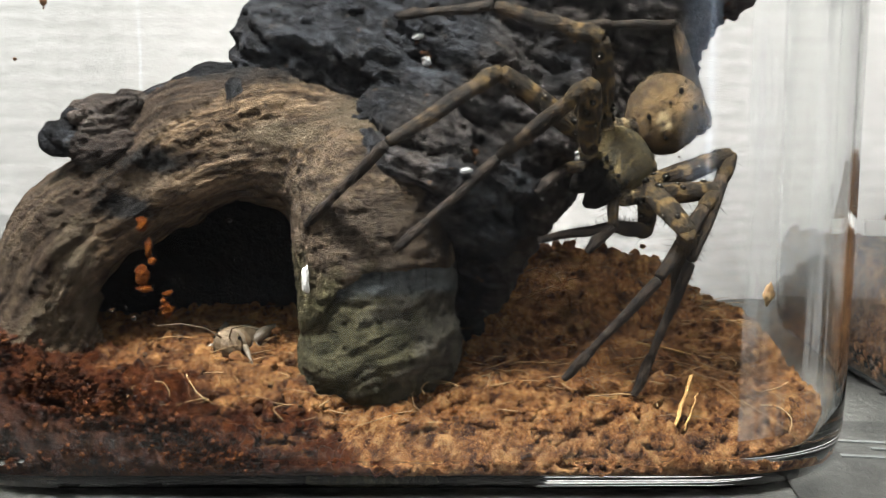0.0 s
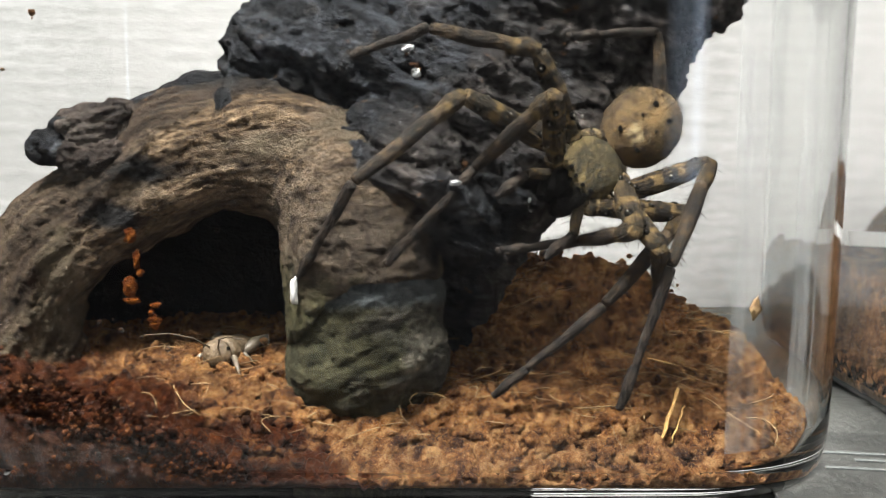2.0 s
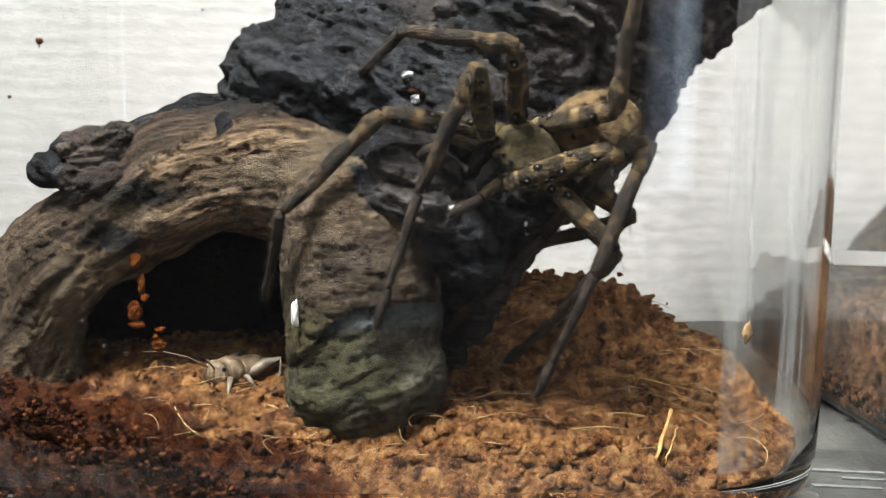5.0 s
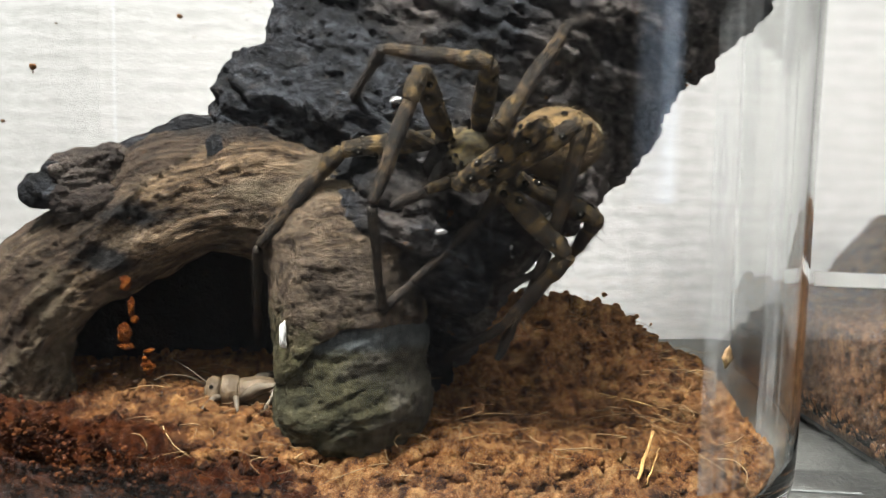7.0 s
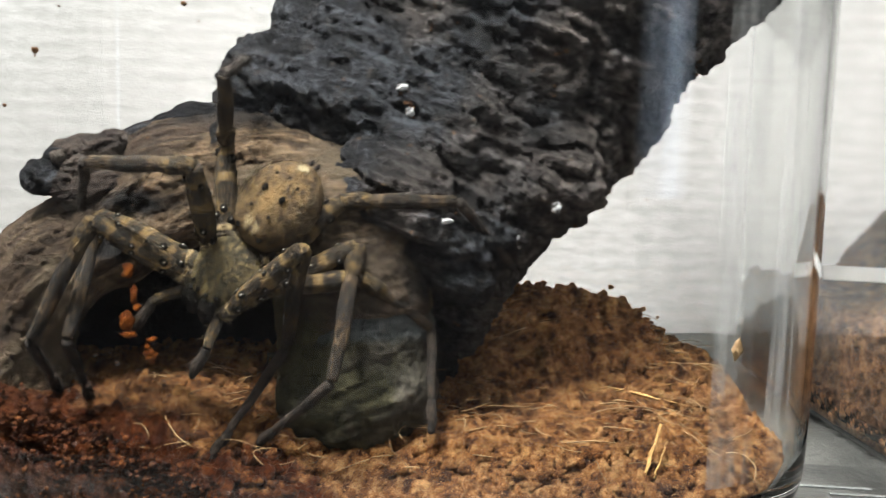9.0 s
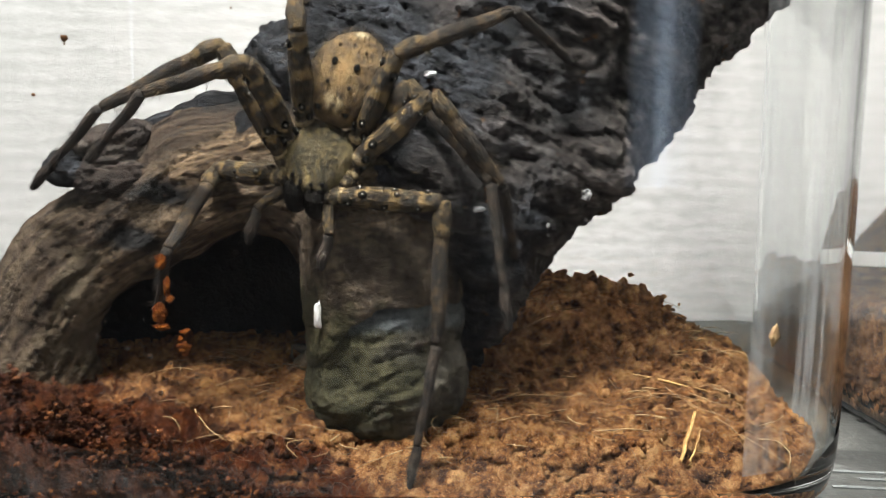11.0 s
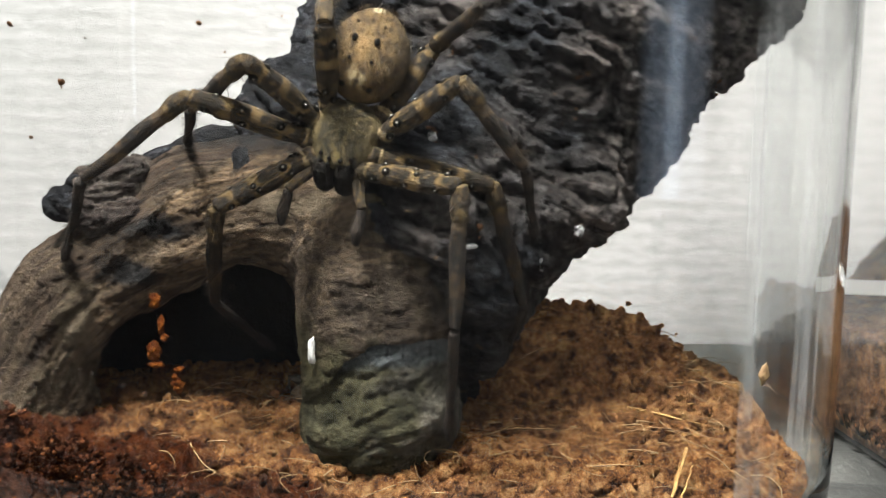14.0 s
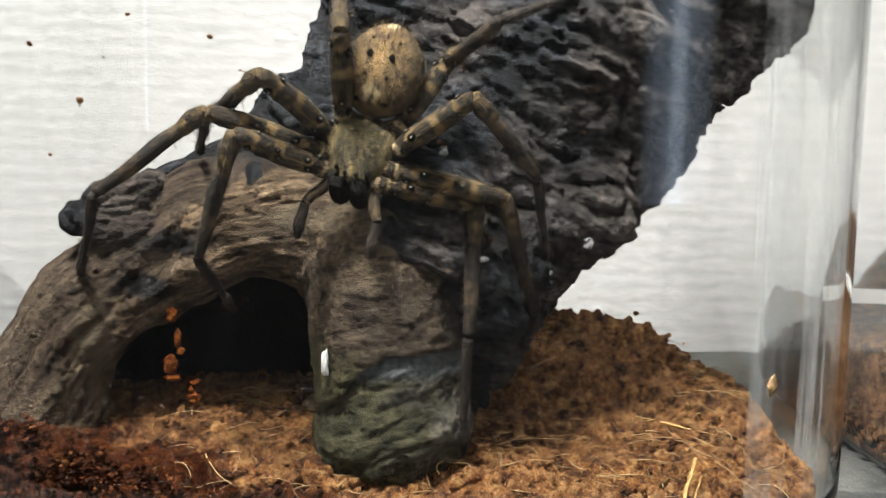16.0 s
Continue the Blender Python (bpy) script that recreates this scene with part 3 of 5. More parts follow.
def scatter(spots, shapes, seed):
    """One mesh of crumbs at (x, y, z, size)."""
    rng = random.Random(seed)
    vs, fs, n = [], [], 0
    for x, y, z, r in spots:
        v, f = shapes[rng.randrange(len(shapes))]
        turn = np.array(Euler((rng.uniform(0, 6.3), rng.uniform(-0.7, 0.7), rng.uniform(0, 6.3))).to_matrix())
        vs.append(v @ turn.T * r + np.array((x, y, z)))
        fs.append(f + n)
        n += len(v)
    return mesh_from("crumbs", np.concatenate(vs), np.concatenate(fs))


SHAPES = crumb_shapes(9, 5)
rng = random.Random(8)
spots = []
for k in range(170):
    # clods: crumbs clotted together, some high on the heap behind
    x, y = rng.uniform(CX0, CX1), CY0 + (CY1 - CY0) * rng.random() ** 1.2
    if k < 26:
        x, y = 0.012 + 0.046 * rng.random(), 0.224 + 0.012 * rng.random()
    if inside(x, y, CX0, CX1, CY0, CY1, 0.034) > 0.011:
        size = rng.uniform(0.0026, 0.0036) if k < 26 else rng.uniform(0.0010, 0.0024)
        z = float(ground_height(np.array(x), np.array(y))) + 0.0008
        for j in range(60 if k < 26 else 22):
            spots.append((x + rng.gauss(0, 0.55) * size, y + rng.gauss(0, 0.55) * size, z + abs(rng.gauss(0, 0.60)) * size, size * (0.14 + 0.34 * rng.random() ** 2)))
while len(spots) < 13500:
    x, y = rng.uniform(CX0, CX1), CY0 + (CY1 - CY0) * rng.random() ** 1.35
    r = 0.00022 + 0.00160 * rng.random() ** 2.6
    if inside(x, y, CX0, CX1, CY0, CY1, 0.034) > 0.0020 + r:
        spots.append((x, y, float(ground_height(np.array(x), np.array(y))) + 0.0012 + 0.45 * r, r))
tagged(put("soil_crumbs", scatter(spots, SHAPES, 4), M_SOIL), "loose orange-brown crumbs lying on the coir", "soil", kind="stuff")


def fibre(rng, x, y, z, length, r):
    a, pts = rng.uniform(0, 6.3), []
    p = Vector((x, y, z))
    rise, bend = rng.uniform(-0.1, 0.45), rng.uniform(-0.5, 0.5)
    for k in range(7):
        pts.append(tuple(p))
        p = p + Vector((math.cos(a), math.sin(a), rise)) * length / 6
        rise -= rng.uniform(0.02, 0.22)
        a += bend + rng.uniform(-0.35, 0.35)
    return tube(pts, [r * (1 - 0.09 * k) for k in range(7)], 5)


pieces = []
for k in range(420):
    x, y = rng.uniform(-0.06, 0.066), rng.uniform(0.160, 0.238)
    if inside(x, y, CX0, CX1, CY0, CY1, 0.034) > 0.010:
        z = float(ground_height(np.array(x), np.array(y))) + 0.0026
        pieces.append(fibre(rng, x, y, z, rng.uniform(0.004, 0.014), rng.uniform(0.00007, 0.00017)))
tagged(put("coir_fibres", mesh_from("coir_fibres", *joined(pieces)), M_FIBRE), "thin pale curled coir fibres lying on the soil", "fibres", kind="stuff")


# ---- the driftwood ----
def limb_field(limbs, k):
    def field(p):
        d = np.full(len(p), 1.0)
        for a, b, ra, rb, flat in limbs:
            d = blend(d, round_cone(p, a, b, ra, rb, flat), k)
        return d
    return field


def carve(d, c, k):
    """Takes c away from d, with a rounded lip."""
    return -blend(-d, c, k)


def block(p, at, half, turn, r):
    """Distance to a rounded box turned about y."""
    q = p - np.array(at)
    c, s = math.cos(radians(turn)), math.sin(radians(turn))
    q = np.stack([c * q[:, 0] + s * q[:, 2], q[:, 1], -s * q[:, 0] + c * q[:, 2]], 1)
    e = np.abs(q) - (np.array(half) - r)
    return np.linalg.norm(np.maximum(e, 0), axis=1) + np.minimum(e.max(1), 0) - r


ARCH_LINE = ((-0.112, -0.016), (-0.092, 0.014), (-0.0755, 0.0375), (-0.050, 0.0545), (-0.030, 0.0590), (-0.010, 0.0600), (0.010, 0.0600))


def straight_grain(dx, dz):
    """Grain along one direction in the x z plane: length, depth and height across the grain."""
    n = math.hypot(dx, dz)
    ux, uz = dx / n, dz / n
    return lambda p: np.stack([p[:, 0] * ux + p[:, 2] * uz, p[:, 1], p[:, 2] * ux - p[:, 0] * uz], 1)


def bent_grain(p):
    """Grain that follows the bend of the arch."""
    total, weight, start = 0, 0, 0.0
    for (x0, z0), (x1, z1) in zip(ARCH_LINE, ARCH_LINE[1:]):
        n = math.hypot(x1 - x0, z1 - z0)
        ux, uz = (x1 - x0) / n, (z1 - z0) / n
        ax, az = p[:, 0] - x0, p[:, 2] - z0
        along, across = ax * ux + az * uz, az * ux - ax * uz
        off = np.maximum(0, np.maximum(-along, along - n))
        w = np.exp(-(off / 0.006) ** 2) + 1e-9
        total = total + w[:, None] * np.stack([start + along, p[:, 1], across], 1)
        weight = weight + w
        start += n
    return total / weight[:, None]


def flakes(g, size, seed):
    """Layers split along the grain: broad steps with sharp edges, 0 to 1."""
    h = 2.6 * fbm(g * np.array((0.22, 1, 1)) / size + 3, 3, seed, 0.55)
    low = np.floor(h)
    f = np.clip((h - low) / 0.22, 0, 1)
    return (low + f * f * (3 - 2 * f)) / 5 + 0.5


def worn_wood(verts, nn, g, seed, depth):
    """Weathered brown wood: split layers, long furrows, an upper layer that ends in a ragged ledge."""
    ledge = np.interp(g[:, 0], (0.050, 0.075, 0.105, 0.130), (-0.006, -0.001, 0.0085, 0.0125)) + 0.0012 * fbm(verts * 260, 3, seed + 7)
    top = np.clip((g[:, 2] - ledge) / 0.0007 + 0.5, 0, 1)
    lay = flakes(g, 0.0075, seed)
    furrow = 1 - np.abs(vnoise(g * np.array((45, 300, 300)) + 0.4 * fbm(verts * 120, 2, seed + 3)[:, None], seed + 4)) * 2
    h = depth * (1.5 * (lay - 0.5) + 0.35 * fbm(verts * 75, 3, seed + 5)) - 0.9 * depth * np.clip(furrow - 0.62, 0, 1)
    old = np.maximum(np.clip((verts[:, 2] - 0.045) / 0.010, 0, 1), np.clip((-verts[:, 0] - 0.0270) / 0.005, 0, 1))
    h = old * (h + 0.0009 * (top - 0.5)) + (1 - old) * 0.35 * depth * fbm(verts * 170, 4, seed + 8, 0.6)
    return verts + nn * h[:, None], np.clip(old * (0.62 * top + 0.55 * (0.5 - lay)) + 0.2 + 0.15 * (1 - old), 0, 1)


def burnt_wood(verts, nn, g, seed, depth):
    """Charred wood: blocks parted by cracks, the blocks long on the left lobes and short further up."""
    long = np.clip((0.012 - verts[:, 0]) / 0.030, 0, 1)
    bend = 0.45 * fbm(verts * 110, 3, seed + 9)[:, None]
    big1, big2, who = cells(g * np.stack([80 - 55 * long, 0 * long + 120, 0 * long + 170], 1) + bend, seed)
    sml1, sml2, wee = cells(g * np.stack([210 - 140 * long, 0 * long + 330, 0 * long + 430], 1) + bend, seed + 30)
    rise = 1.3 * (who - 0.5) + 0.45 * np.clip((big2 - big1) / 0.24, 0, 1) - 0.35 * big1
    small = 1.4 * (wee - 0.5) * np.clip((sml2 - sml1) / 0.5, 0, 1)
    ridge = 1 - np.abs(vnoise(g * np.array((45, 260, 260)) + 0.5 * bend, seed + 12)) * 2
    comb = 1 - np.abs(vnoise(g * np.array((70, 620, 620)) + bend, seed + 14)) * 2
    h = 0.7 * rise + 0.30 * small + 0.40 * ridge + 0.12 * comb + 0.55 * fbm(verts * 55, 2, seed + 5) + 0.22 * fbm(verts * 380, 2, seed + 6)
    return verts + nn * (depth * h)[:, None], np.clip(0.5 + 0.40 * (who - 0.5) + 0.35 * (wee - 0.5) + 0.25 * ridge, 0, 1)


def crusty_wood(verts, nn, g, seed, depth):
    """Old cut wood: rounded scabs and shallow splits."""
    f1, f2, who = cells(g * np.array((110, 190, 260)) + 0.4 * fbm(verts * 150, 2, seed + 9)[:, None], seed)
    h = 0.8 * (who - 0.5) + 0.6 * np.clip((f2 - f1) / 0.25, 0, 1) + 0.5 * fbm(verts * 200, 3, seed + 2)
    return verts + nn * (depth * h)[:, None], np.clip(0.5 + 0.8 * (who - 0.5), 0, 1)


def rough_skin(name, field, low, high, step, grain, shape, depth, seed, fine=0.0, splits=1.3):
    """The skin of a field, shaped by its kind of wear; fine adds splinters and grit. Keeps the grain's run and tone for the material."""
    verts, faces = skin(field, low, high, step)
    nn = normals_of(verts, faces)
    verts, tone = shape(verts, nn, grain(verts), seed, depth)
    if fine:
        old = len(verts)
        verts, faces2 = halved(verts, faces)
        tone = np.concatenate([tone, np.full(len(verts) - old, -1.0)])
        order = np.argwhere(tone < 0)[:, 0]
        if len(order):
            # each new point takes the mean tone of the old corners it touches
            acc, num = np.zeros(len(verts)), np.zeros(len(verts))
            corner = tone[faces2[:, 0]]
            for k in (1, 2, 3):
                np.add.at(acc, faces2[:, k], corner)
                np.add.at(num, faces2[:, k], 1.0)
            tone = np.where(tone < 0, acc / np.maximum(num, 1), tone)
        faces = faces2
        nn = normals_of(verts, faces)
        g = grain(verts)
        p = g * np.array((0.16, 1, 1))
        split = 1 - np.abs(vnoise(p * 480 + 0.5 * fbm(verts * 200, 2, seed + 61)[:, None], seed + 62)) * 2
        h = 0.7 * fbm(p * 700, 3, seed + 63, 0.6) + 0.7 * fbm(verts * 900, 3, seed + 66, 0.65) - splits * np.clip(split - 0.45, 0, 1)
        patch = 0.6 + 0.4 * vnoise(verts * 120, seed + 69)
        verts = verts + nn * (fine * h * patch)[:, None]
    me = mesh_from(name, verts, faces)
    g = grain(verts)
    at = me.attributes.new("grain", "FLOAT_VECTOR", "POINT")
    at.data.foreach_set("vector", g.ravel().astype(np.float32))
    at = me.attributes.new("tone", "FLOAT", "POINT")
    at.data.foreach_set("value", tone.astype(np.float32))
    return me


driftwood = thing("driftwood", None, "charred and brown driftwood with a hollow and mossy stump", "driftwood")
ARCH = [
    ((-0.108, 0.203, -0.018), (-0.0905, 0.198, 0.011), 0.0172, 0.0156, 1.0),
    ((-0.0905, 0.198, 0.011), (-0.0740, 0.196, 0.0358), 0.0156, 0.0140, 1.0),
    ((-0.0740, 0.196, 0.0358), (-0.050, 0.194, 0.0540), 0.0140, 0.0136, 1.0),
    ((-0.050, 0.194, 0.0535), (-0.032, 0.193, 0.0580), 0.0134, 0.0136, 1.0),
    ((-0.032, 0.193, 0.0580), (-0.012, 0.188, 0.0490), 0.0136, 0.0160, 1.0),
    ((-0.062, 0.212, 0.046), (-0.005, 0.210, 0.052), 0.013, 0.017, 1.0),
    ((-0.052, 0.201, 0.0570), (-0.030, 0.200, 0.0630), 0.0090, 0.0090, 1.0),
]
COLLAR = ((-0.0142, 0.1832, 0.047), (-0.0128, 0.1808, 0.024), 0.0162, 0.0154, 1.0)
HOLLOW = [((-0.0415, 0.150, 0.0170), (-0.0665, 0.250, 0.0190), 0.0158, 0.0240, 1.0), ((-0.0345, 0.150, 0.0360), (-0.0500, 0.245, 0.0300), 0.0085, 0.0140, 1.0), ((-0.0340, 0.150, 0.016), (-0.0480, 0.240, 0.018), 0.0075, 0.0100, 1.0)]
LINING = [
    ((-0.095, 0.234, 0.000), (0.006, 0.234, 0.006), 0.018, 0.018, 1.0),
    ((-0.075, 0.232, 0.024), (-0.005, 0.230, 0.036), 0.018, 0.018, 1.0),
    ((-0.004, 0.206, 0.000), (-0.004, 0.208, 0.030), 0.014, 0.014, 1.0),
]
SLATE = [((-0.0122, 0.1822, 0.0290), (-0.0125, 0.1812, 0.019), 0.0147, 0.0142, 1.0), ((-0.0140, 0.1825, 0.014), (-0.0130, 0.1830, -0.004), 0.0130, 0.0120, 1.0)]
LUMP = [((-0.0152, 0.1795, 0.0150), (-0.0092, 0.1790, 0.0172), 0.0129, 0.0126, 1.0)]
NOTCH = [((-0.0050, 0.1630, 0.0090), (0.0005, 0.1665, 0.0095), 0.0066, 0.0072, 1.0)]
CHAR = [
    ((-0.0315, 0.196, 0.0768), (0.004, 0.195, 0.0680), 0.0108, 0.0170, 1.0),
    ((-0.0240, 0.197, 0.0850), (0.004, 0.196, 0.0820), 0.0085, 0.0140, 1.0),
    ((-0.001, 0.191, 0.0500), (0.018, 0.203, 0.0885), 0.0150, 0.0345, 0.70),
    ((0.018, 0.203, 0.0885), (0.046, 0.208, 0.1270), 0.0345, 0.0380, 0.60),
    ((0.0400, 0.208, 0.0865), (0.0535, 0.209, 0.1015), 0.0140, 0.0180, 1.0),
    ((0.046, 0.208, 0.1270), (0.066, 0.210, 0.165), 0.0385, 0.0415, 0.60),
    ((-0.014, 0.203, 0.094), (0.006, 0.205, 0.130), 0.0170, 0.0300, 0.8),
    ((-0.0060, 0.1820, 0.0555), (0.0065, 0.1815, 0.0410), 0.0125, 0.0085, 1.0),
    ((0.007, 0.186, 0.046), (0.0265, 0.194, 0.063), 0.0085, 0.0135, 1.0),
    ((0.0600, 0.209, 0.0965), (0.0660, 0.208, 0.1045), 0.0112, 0.0135, 1.0),
    ((0.0400, 0.212, 0.0758), (0.0290, 0.210, 0.0637), 0.0143, 0.0142, 0.9),
    ((0.0290, 0.210, 0.0637), (0.0160, 0.204, 0.0522), 0.0142, 0.0136, 0.9),
    ((0.0160, 0.204, 0.0522), (0.0118, 0.200, 0.0434), 0.0136, 0.0104, 0.9),
    ((0.0120, 0.197, 0.0434), (0.0060, 0.194, 0.0300), 0.0100, 0.0090, 0.9),
]
BARK = [((-0.0625, 0.203, 0.0650), (-0.050, 0.203, 0.0700), 0.0022, 0.0028, 1.4), ((-0.050, 0.203, 0.0700), (-0.037, 0.203, 0.0722), 0.0026, 0.0020, 1.4)]
NUB = [((-0.0402, 0.1838, 0.0668), (-0.0396, 0.1828, 0.0648), 0.0019, 0.0018, 1.0), ((-0.0390, 0.1826, 0.0642), (-0.0374, 0.1818, 0.0640), 0.0012, 0.0009, 1.0)]


def trunk_field(p):
    d = limb_field(ARCH, 0.005)(p)
    hole = limb_field(HOLLOW, 0.004)(p) + 0.0016 * fbm(p * 130, 3, 15)
    d = carve(d, hole, 0.0015)
    rim = 0.0336 - 0.0020 * ((p[:, 0] + 0.0065) / 0.0165) ** 2 - 0.0105 * np.clip((-p[:, 0] - 0.0130) / 0.0130, 0, 1) ** 1.5 + 0.0006 * fbm(p * 300, 2, 8)
    collar = np.maximum(round_cone(p, *COLLAR), (rim - p[:, 2]) * 0.9)
    return blend(d, collar, 0.003)


def stump_field(p):
    d = limb_field(SLATE, 0.003)(p)
    crest = 0.0298 - 9.0 * (p[:, 0] + 0.0085) ** 2 + 0.0007 * fbm(p * 260, 3, 5)
    lump = -blend(-limb_field(LUMP, 0.004)(p), -(p[:, 2] - crest) * 0.8, 0.0018)
    d = blend(d, lump, 0.0012)
    return carve(d, limb_field(NOTCH, 0.003)(p) + 0.0006 * fbm(p * 300, 2, 6), 0.0012)


def knot_field(p):
    d = block(p, (-0.0652, 0.1885, 0.0585), (0.0066, 0.0062, 0.0066), 14, 0.0022)
    d = blend(d, round_cone(p, (-0.0690, 0.1865, 0.0550), (-0.0672, 0.1865, 0.0520), 0.0042, 0.0030), 0.002)
    return blend(d, round_cone(p, (-0.0610, 0.190, 0.0560), (-0.0550, 0.191, 0.0570), 0.0060, 0.0060), 0.003)


def tip_field(p):
    d = block(p, (-0.0745, 0.1855, 0.0572), (0.0038, 0.0036, 0.0034), -20, 0.0026)
    return blend(d, block(p, (-0.0712, 0.1860, 0.0612), (0.0030, 0.0032, 0.0030), 25, 0.0022), 0.001)


put("trunk", rough_skin("trunk", trunk_field, (-0.14, 0.160, -0.02), (0.05, 0.248, 0.085), 0.00085, bent_grain, worn_wood, 0.00125, 11, 0.00038), M_WOOD, driftwood)
# the lining's near-black colour stands in for the unlit depth of the hollow
put("hollow_lining", rough_skin("hollow_lining", limb_field(LINING, 0.006), (-0.13, 0.19, -0.004), (0.035, 0.256, 0.065), 0.0015, bent_grain, crusty_wood, 0.0010, 19), M_HOLLOW_SHADE, driftwood, "dark charred wood inside the hollow")
put("stump", rough_skin("stump", stump_field, (-0.035, 0.155, -0.003), (0.025, 0.215, 0.06), 0.0007, straight_grain(1, 0.25), crusty_wood, 0.00065, 23, 0.00030, 0.6), M_STUMP, driftwood, "mossy green and grey cut stump")
charred = put("charred_branch", rough_skin("charred_branch", limb_field(CHAR, 0.004), (-0.06, 0.165, 0.02), (0.11, 0.245, 0.185), 0.00085, straight_grain(1, -0.42), burnt_wood, 0.0021, 37, 0.00050, 0.4), M_CHAR, driftwood, "charred black wood with deep cracks")
put("knot", rough_skin("knot", knot_field, (-0.09, 0.17, 0.04), (-0.04, 0.21, 0.075), 0.0006, straight_grain(1, 0.2), crusty_wood, 0.0012, 44, 0.0006), M_KNOB, driftwood, "grey-brown wood knot")
put("knot_tip", rough_skin("knot_tip", tip_field, (-0.09, 0.17, 0.04), (-0.055, 0.20, 0.075), 0.0005, straight_grain(1, 0.2), crusty_wood, 0.0010, 45, 0.0005), M_CHAR, driftwood, "black charred knot tip")
put("loose_bark", rough_skin("loose_bark", limb_field(BARK, 0.002), (-0.07, 0.193, 0.05), (-0.025, 0.215, 0.08), 0.0005, straight_grain(1, 0.3), crusty_wood, 0.0006, 47, 0.0003), M_CHAR, driftwood, "strip of black bark")
put("burnt_nub", rough_skin("burnt_nub", limb_field(NUB, 0.001), (-0.045, 0.175, 0.058), (-0.032, 0.190, 0.072), 0.00035, straight_grain(0.2, 1), crusty_wood, 0.0007, 48, 0.0003), M_CHAR, driftwood, "small black burnt nub")


# ---- the spider ----
def mat_spider(name, tan, brown, dark, scale, band=0.0, flanks=0.0, calm=0.0, rays=False, marks=()):
    """Mottled hairy hide: tan patches, dark rings along a limb, dark flanks, rays from the middle of a shield, pale marks."""
    g = Nodes(name)
    w = g.coords()
    sep = g.n("ShaderNodeSeparateXYZ")
    g.ln(w, sep.inputs[0])
    f = g.noise(w, scale, 6, 0.7, 0.4)
    col = g.ramp(f, [(0.30 - calm, dark), (0.47 - 0.5 * calm, brown), (0.66, tan)])
    if band:
        wave = g.math("SINE", g.math("ADD", g.math("MULTIPLY", sep.outputs[1], band), g.math("MULTIPLY", f, 2.6)))
        col = g.mix(g.ramp(wave, [(0.10, (0.92, 0.92, 0.92)), (0.42, (0, 0, 0))]), col, dark)
    if rays:
        angle = g.math("ARCTAN2", sep.outputs[0], g.math("ADD", sep.outputs[1], 0.0012))
        wave = g.math("SINE", g.math("ADD", g.math("MULTIPLY", angle, 13.0), g.math("MULTIPLY", f, 3.0)))
        col = g.mix(g.ramp(wave, [(0.05, (0, 0, 0)), (0.75, (0.85, 0.85, 0.85))]), col, tuple(1.6 * c for c in dark))
        rim = g.math("ADD", g.math("MULTIPLY", g.math("ABSOLUTE", sep.outputs[0]), 190.0), g.math("MULTIPLY", f, 0.4))
        col = g.mix(g.ramp(rim, [(0.85, (0, 0, 0)), (1.0, (0.6, 0.6, 0.6))]), col, tuple(1.2 * c for c in tan))
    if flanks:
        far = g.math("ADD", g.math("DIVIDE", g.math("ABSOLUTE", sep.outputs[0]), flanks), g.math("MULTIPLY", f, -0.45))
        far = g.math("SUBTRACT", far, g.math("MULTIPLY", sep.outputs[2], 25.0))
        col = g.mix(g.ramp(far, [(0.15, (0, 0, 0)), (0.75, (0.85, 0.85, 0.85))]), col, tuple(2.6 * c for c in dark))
    for at, size, paint in marks:
        col = g.mix(g.blob(w, at, size, 0.3, 900), col, paint)
    hair = g.noise(g.coords((1, 0.30, 1)), 2600, 4, 0.7)
    col = g.mix(g.ramp(hair, [(0.60, (0, 0, 0)), (0.80, (0.65, 0.65, 0.65))]), col, tuple(1.5 * c for c in tan))
    col = g.mix(g.ramp(hair, [(0.15, (0.6, 0.6, 0.6)), (0.38, (0, 0, 0))]), col, dark)
    g.base(col)
    g.rough(0.72)
    g.b.inputs["Specular IOR Level"].default_value = 0.3
    g.bump(g.mix(0.5, hair, g.noise(w, 1800, 5, 0.7)), 0.0005)
    return g.m


M_FEMUR = mat_spider("spotted_leg", (0.1692, 0.108, 0.0396), (0.072, 0.04752, 0.01872), (0.00504, 0.0036, 0.00288), 420, 1150)
M_SHIN = mat_spider("brown_leg", (0.1224, 0.08064, 0.04032), (0.04752, 0.03168, 0.018), (0.00648, 0.00504, 0.00432), 330, 560)
M_FOOT = mat_spider("dark_leg", (0.054, 0.039, 0.02775), (0.021, 0.01575, 0.012), (0.00525, 0.0045, 0.00375), 380)
M_CEPH = mat_spider("carapace", (0.120, 0.088, 0.034), (0.042, 0.032, 0.014), (0.0062, 0.0056, 0.0031), 650, rays=True, marks=(((0.0, 0.0048, 0.0026), (0.0010, 0.0014, 0.0020), (0.20, 0.145, 0.055)),))
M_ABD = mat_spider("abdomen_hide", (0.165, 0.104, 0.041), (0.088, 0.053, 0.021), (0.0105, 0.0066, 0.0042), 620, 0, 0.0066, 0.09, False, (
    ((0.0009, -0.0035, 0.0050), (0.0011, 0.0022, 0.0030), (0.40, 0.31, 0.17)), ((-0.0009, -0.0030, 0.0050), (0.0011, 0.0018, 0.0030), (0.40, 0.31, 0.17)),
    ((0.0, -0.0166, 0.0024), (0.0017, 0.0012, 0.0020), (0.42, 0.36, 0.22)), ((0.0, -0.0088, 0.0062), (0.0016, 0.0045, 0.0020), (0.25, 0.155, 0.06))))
M_COXA = mat_spider("pale_joint", (0.285, 0.21, 0.1087), (0.1125, 0.078, 0.0375), (0.0105, 0.0075, 0.0045), 700, 2600)
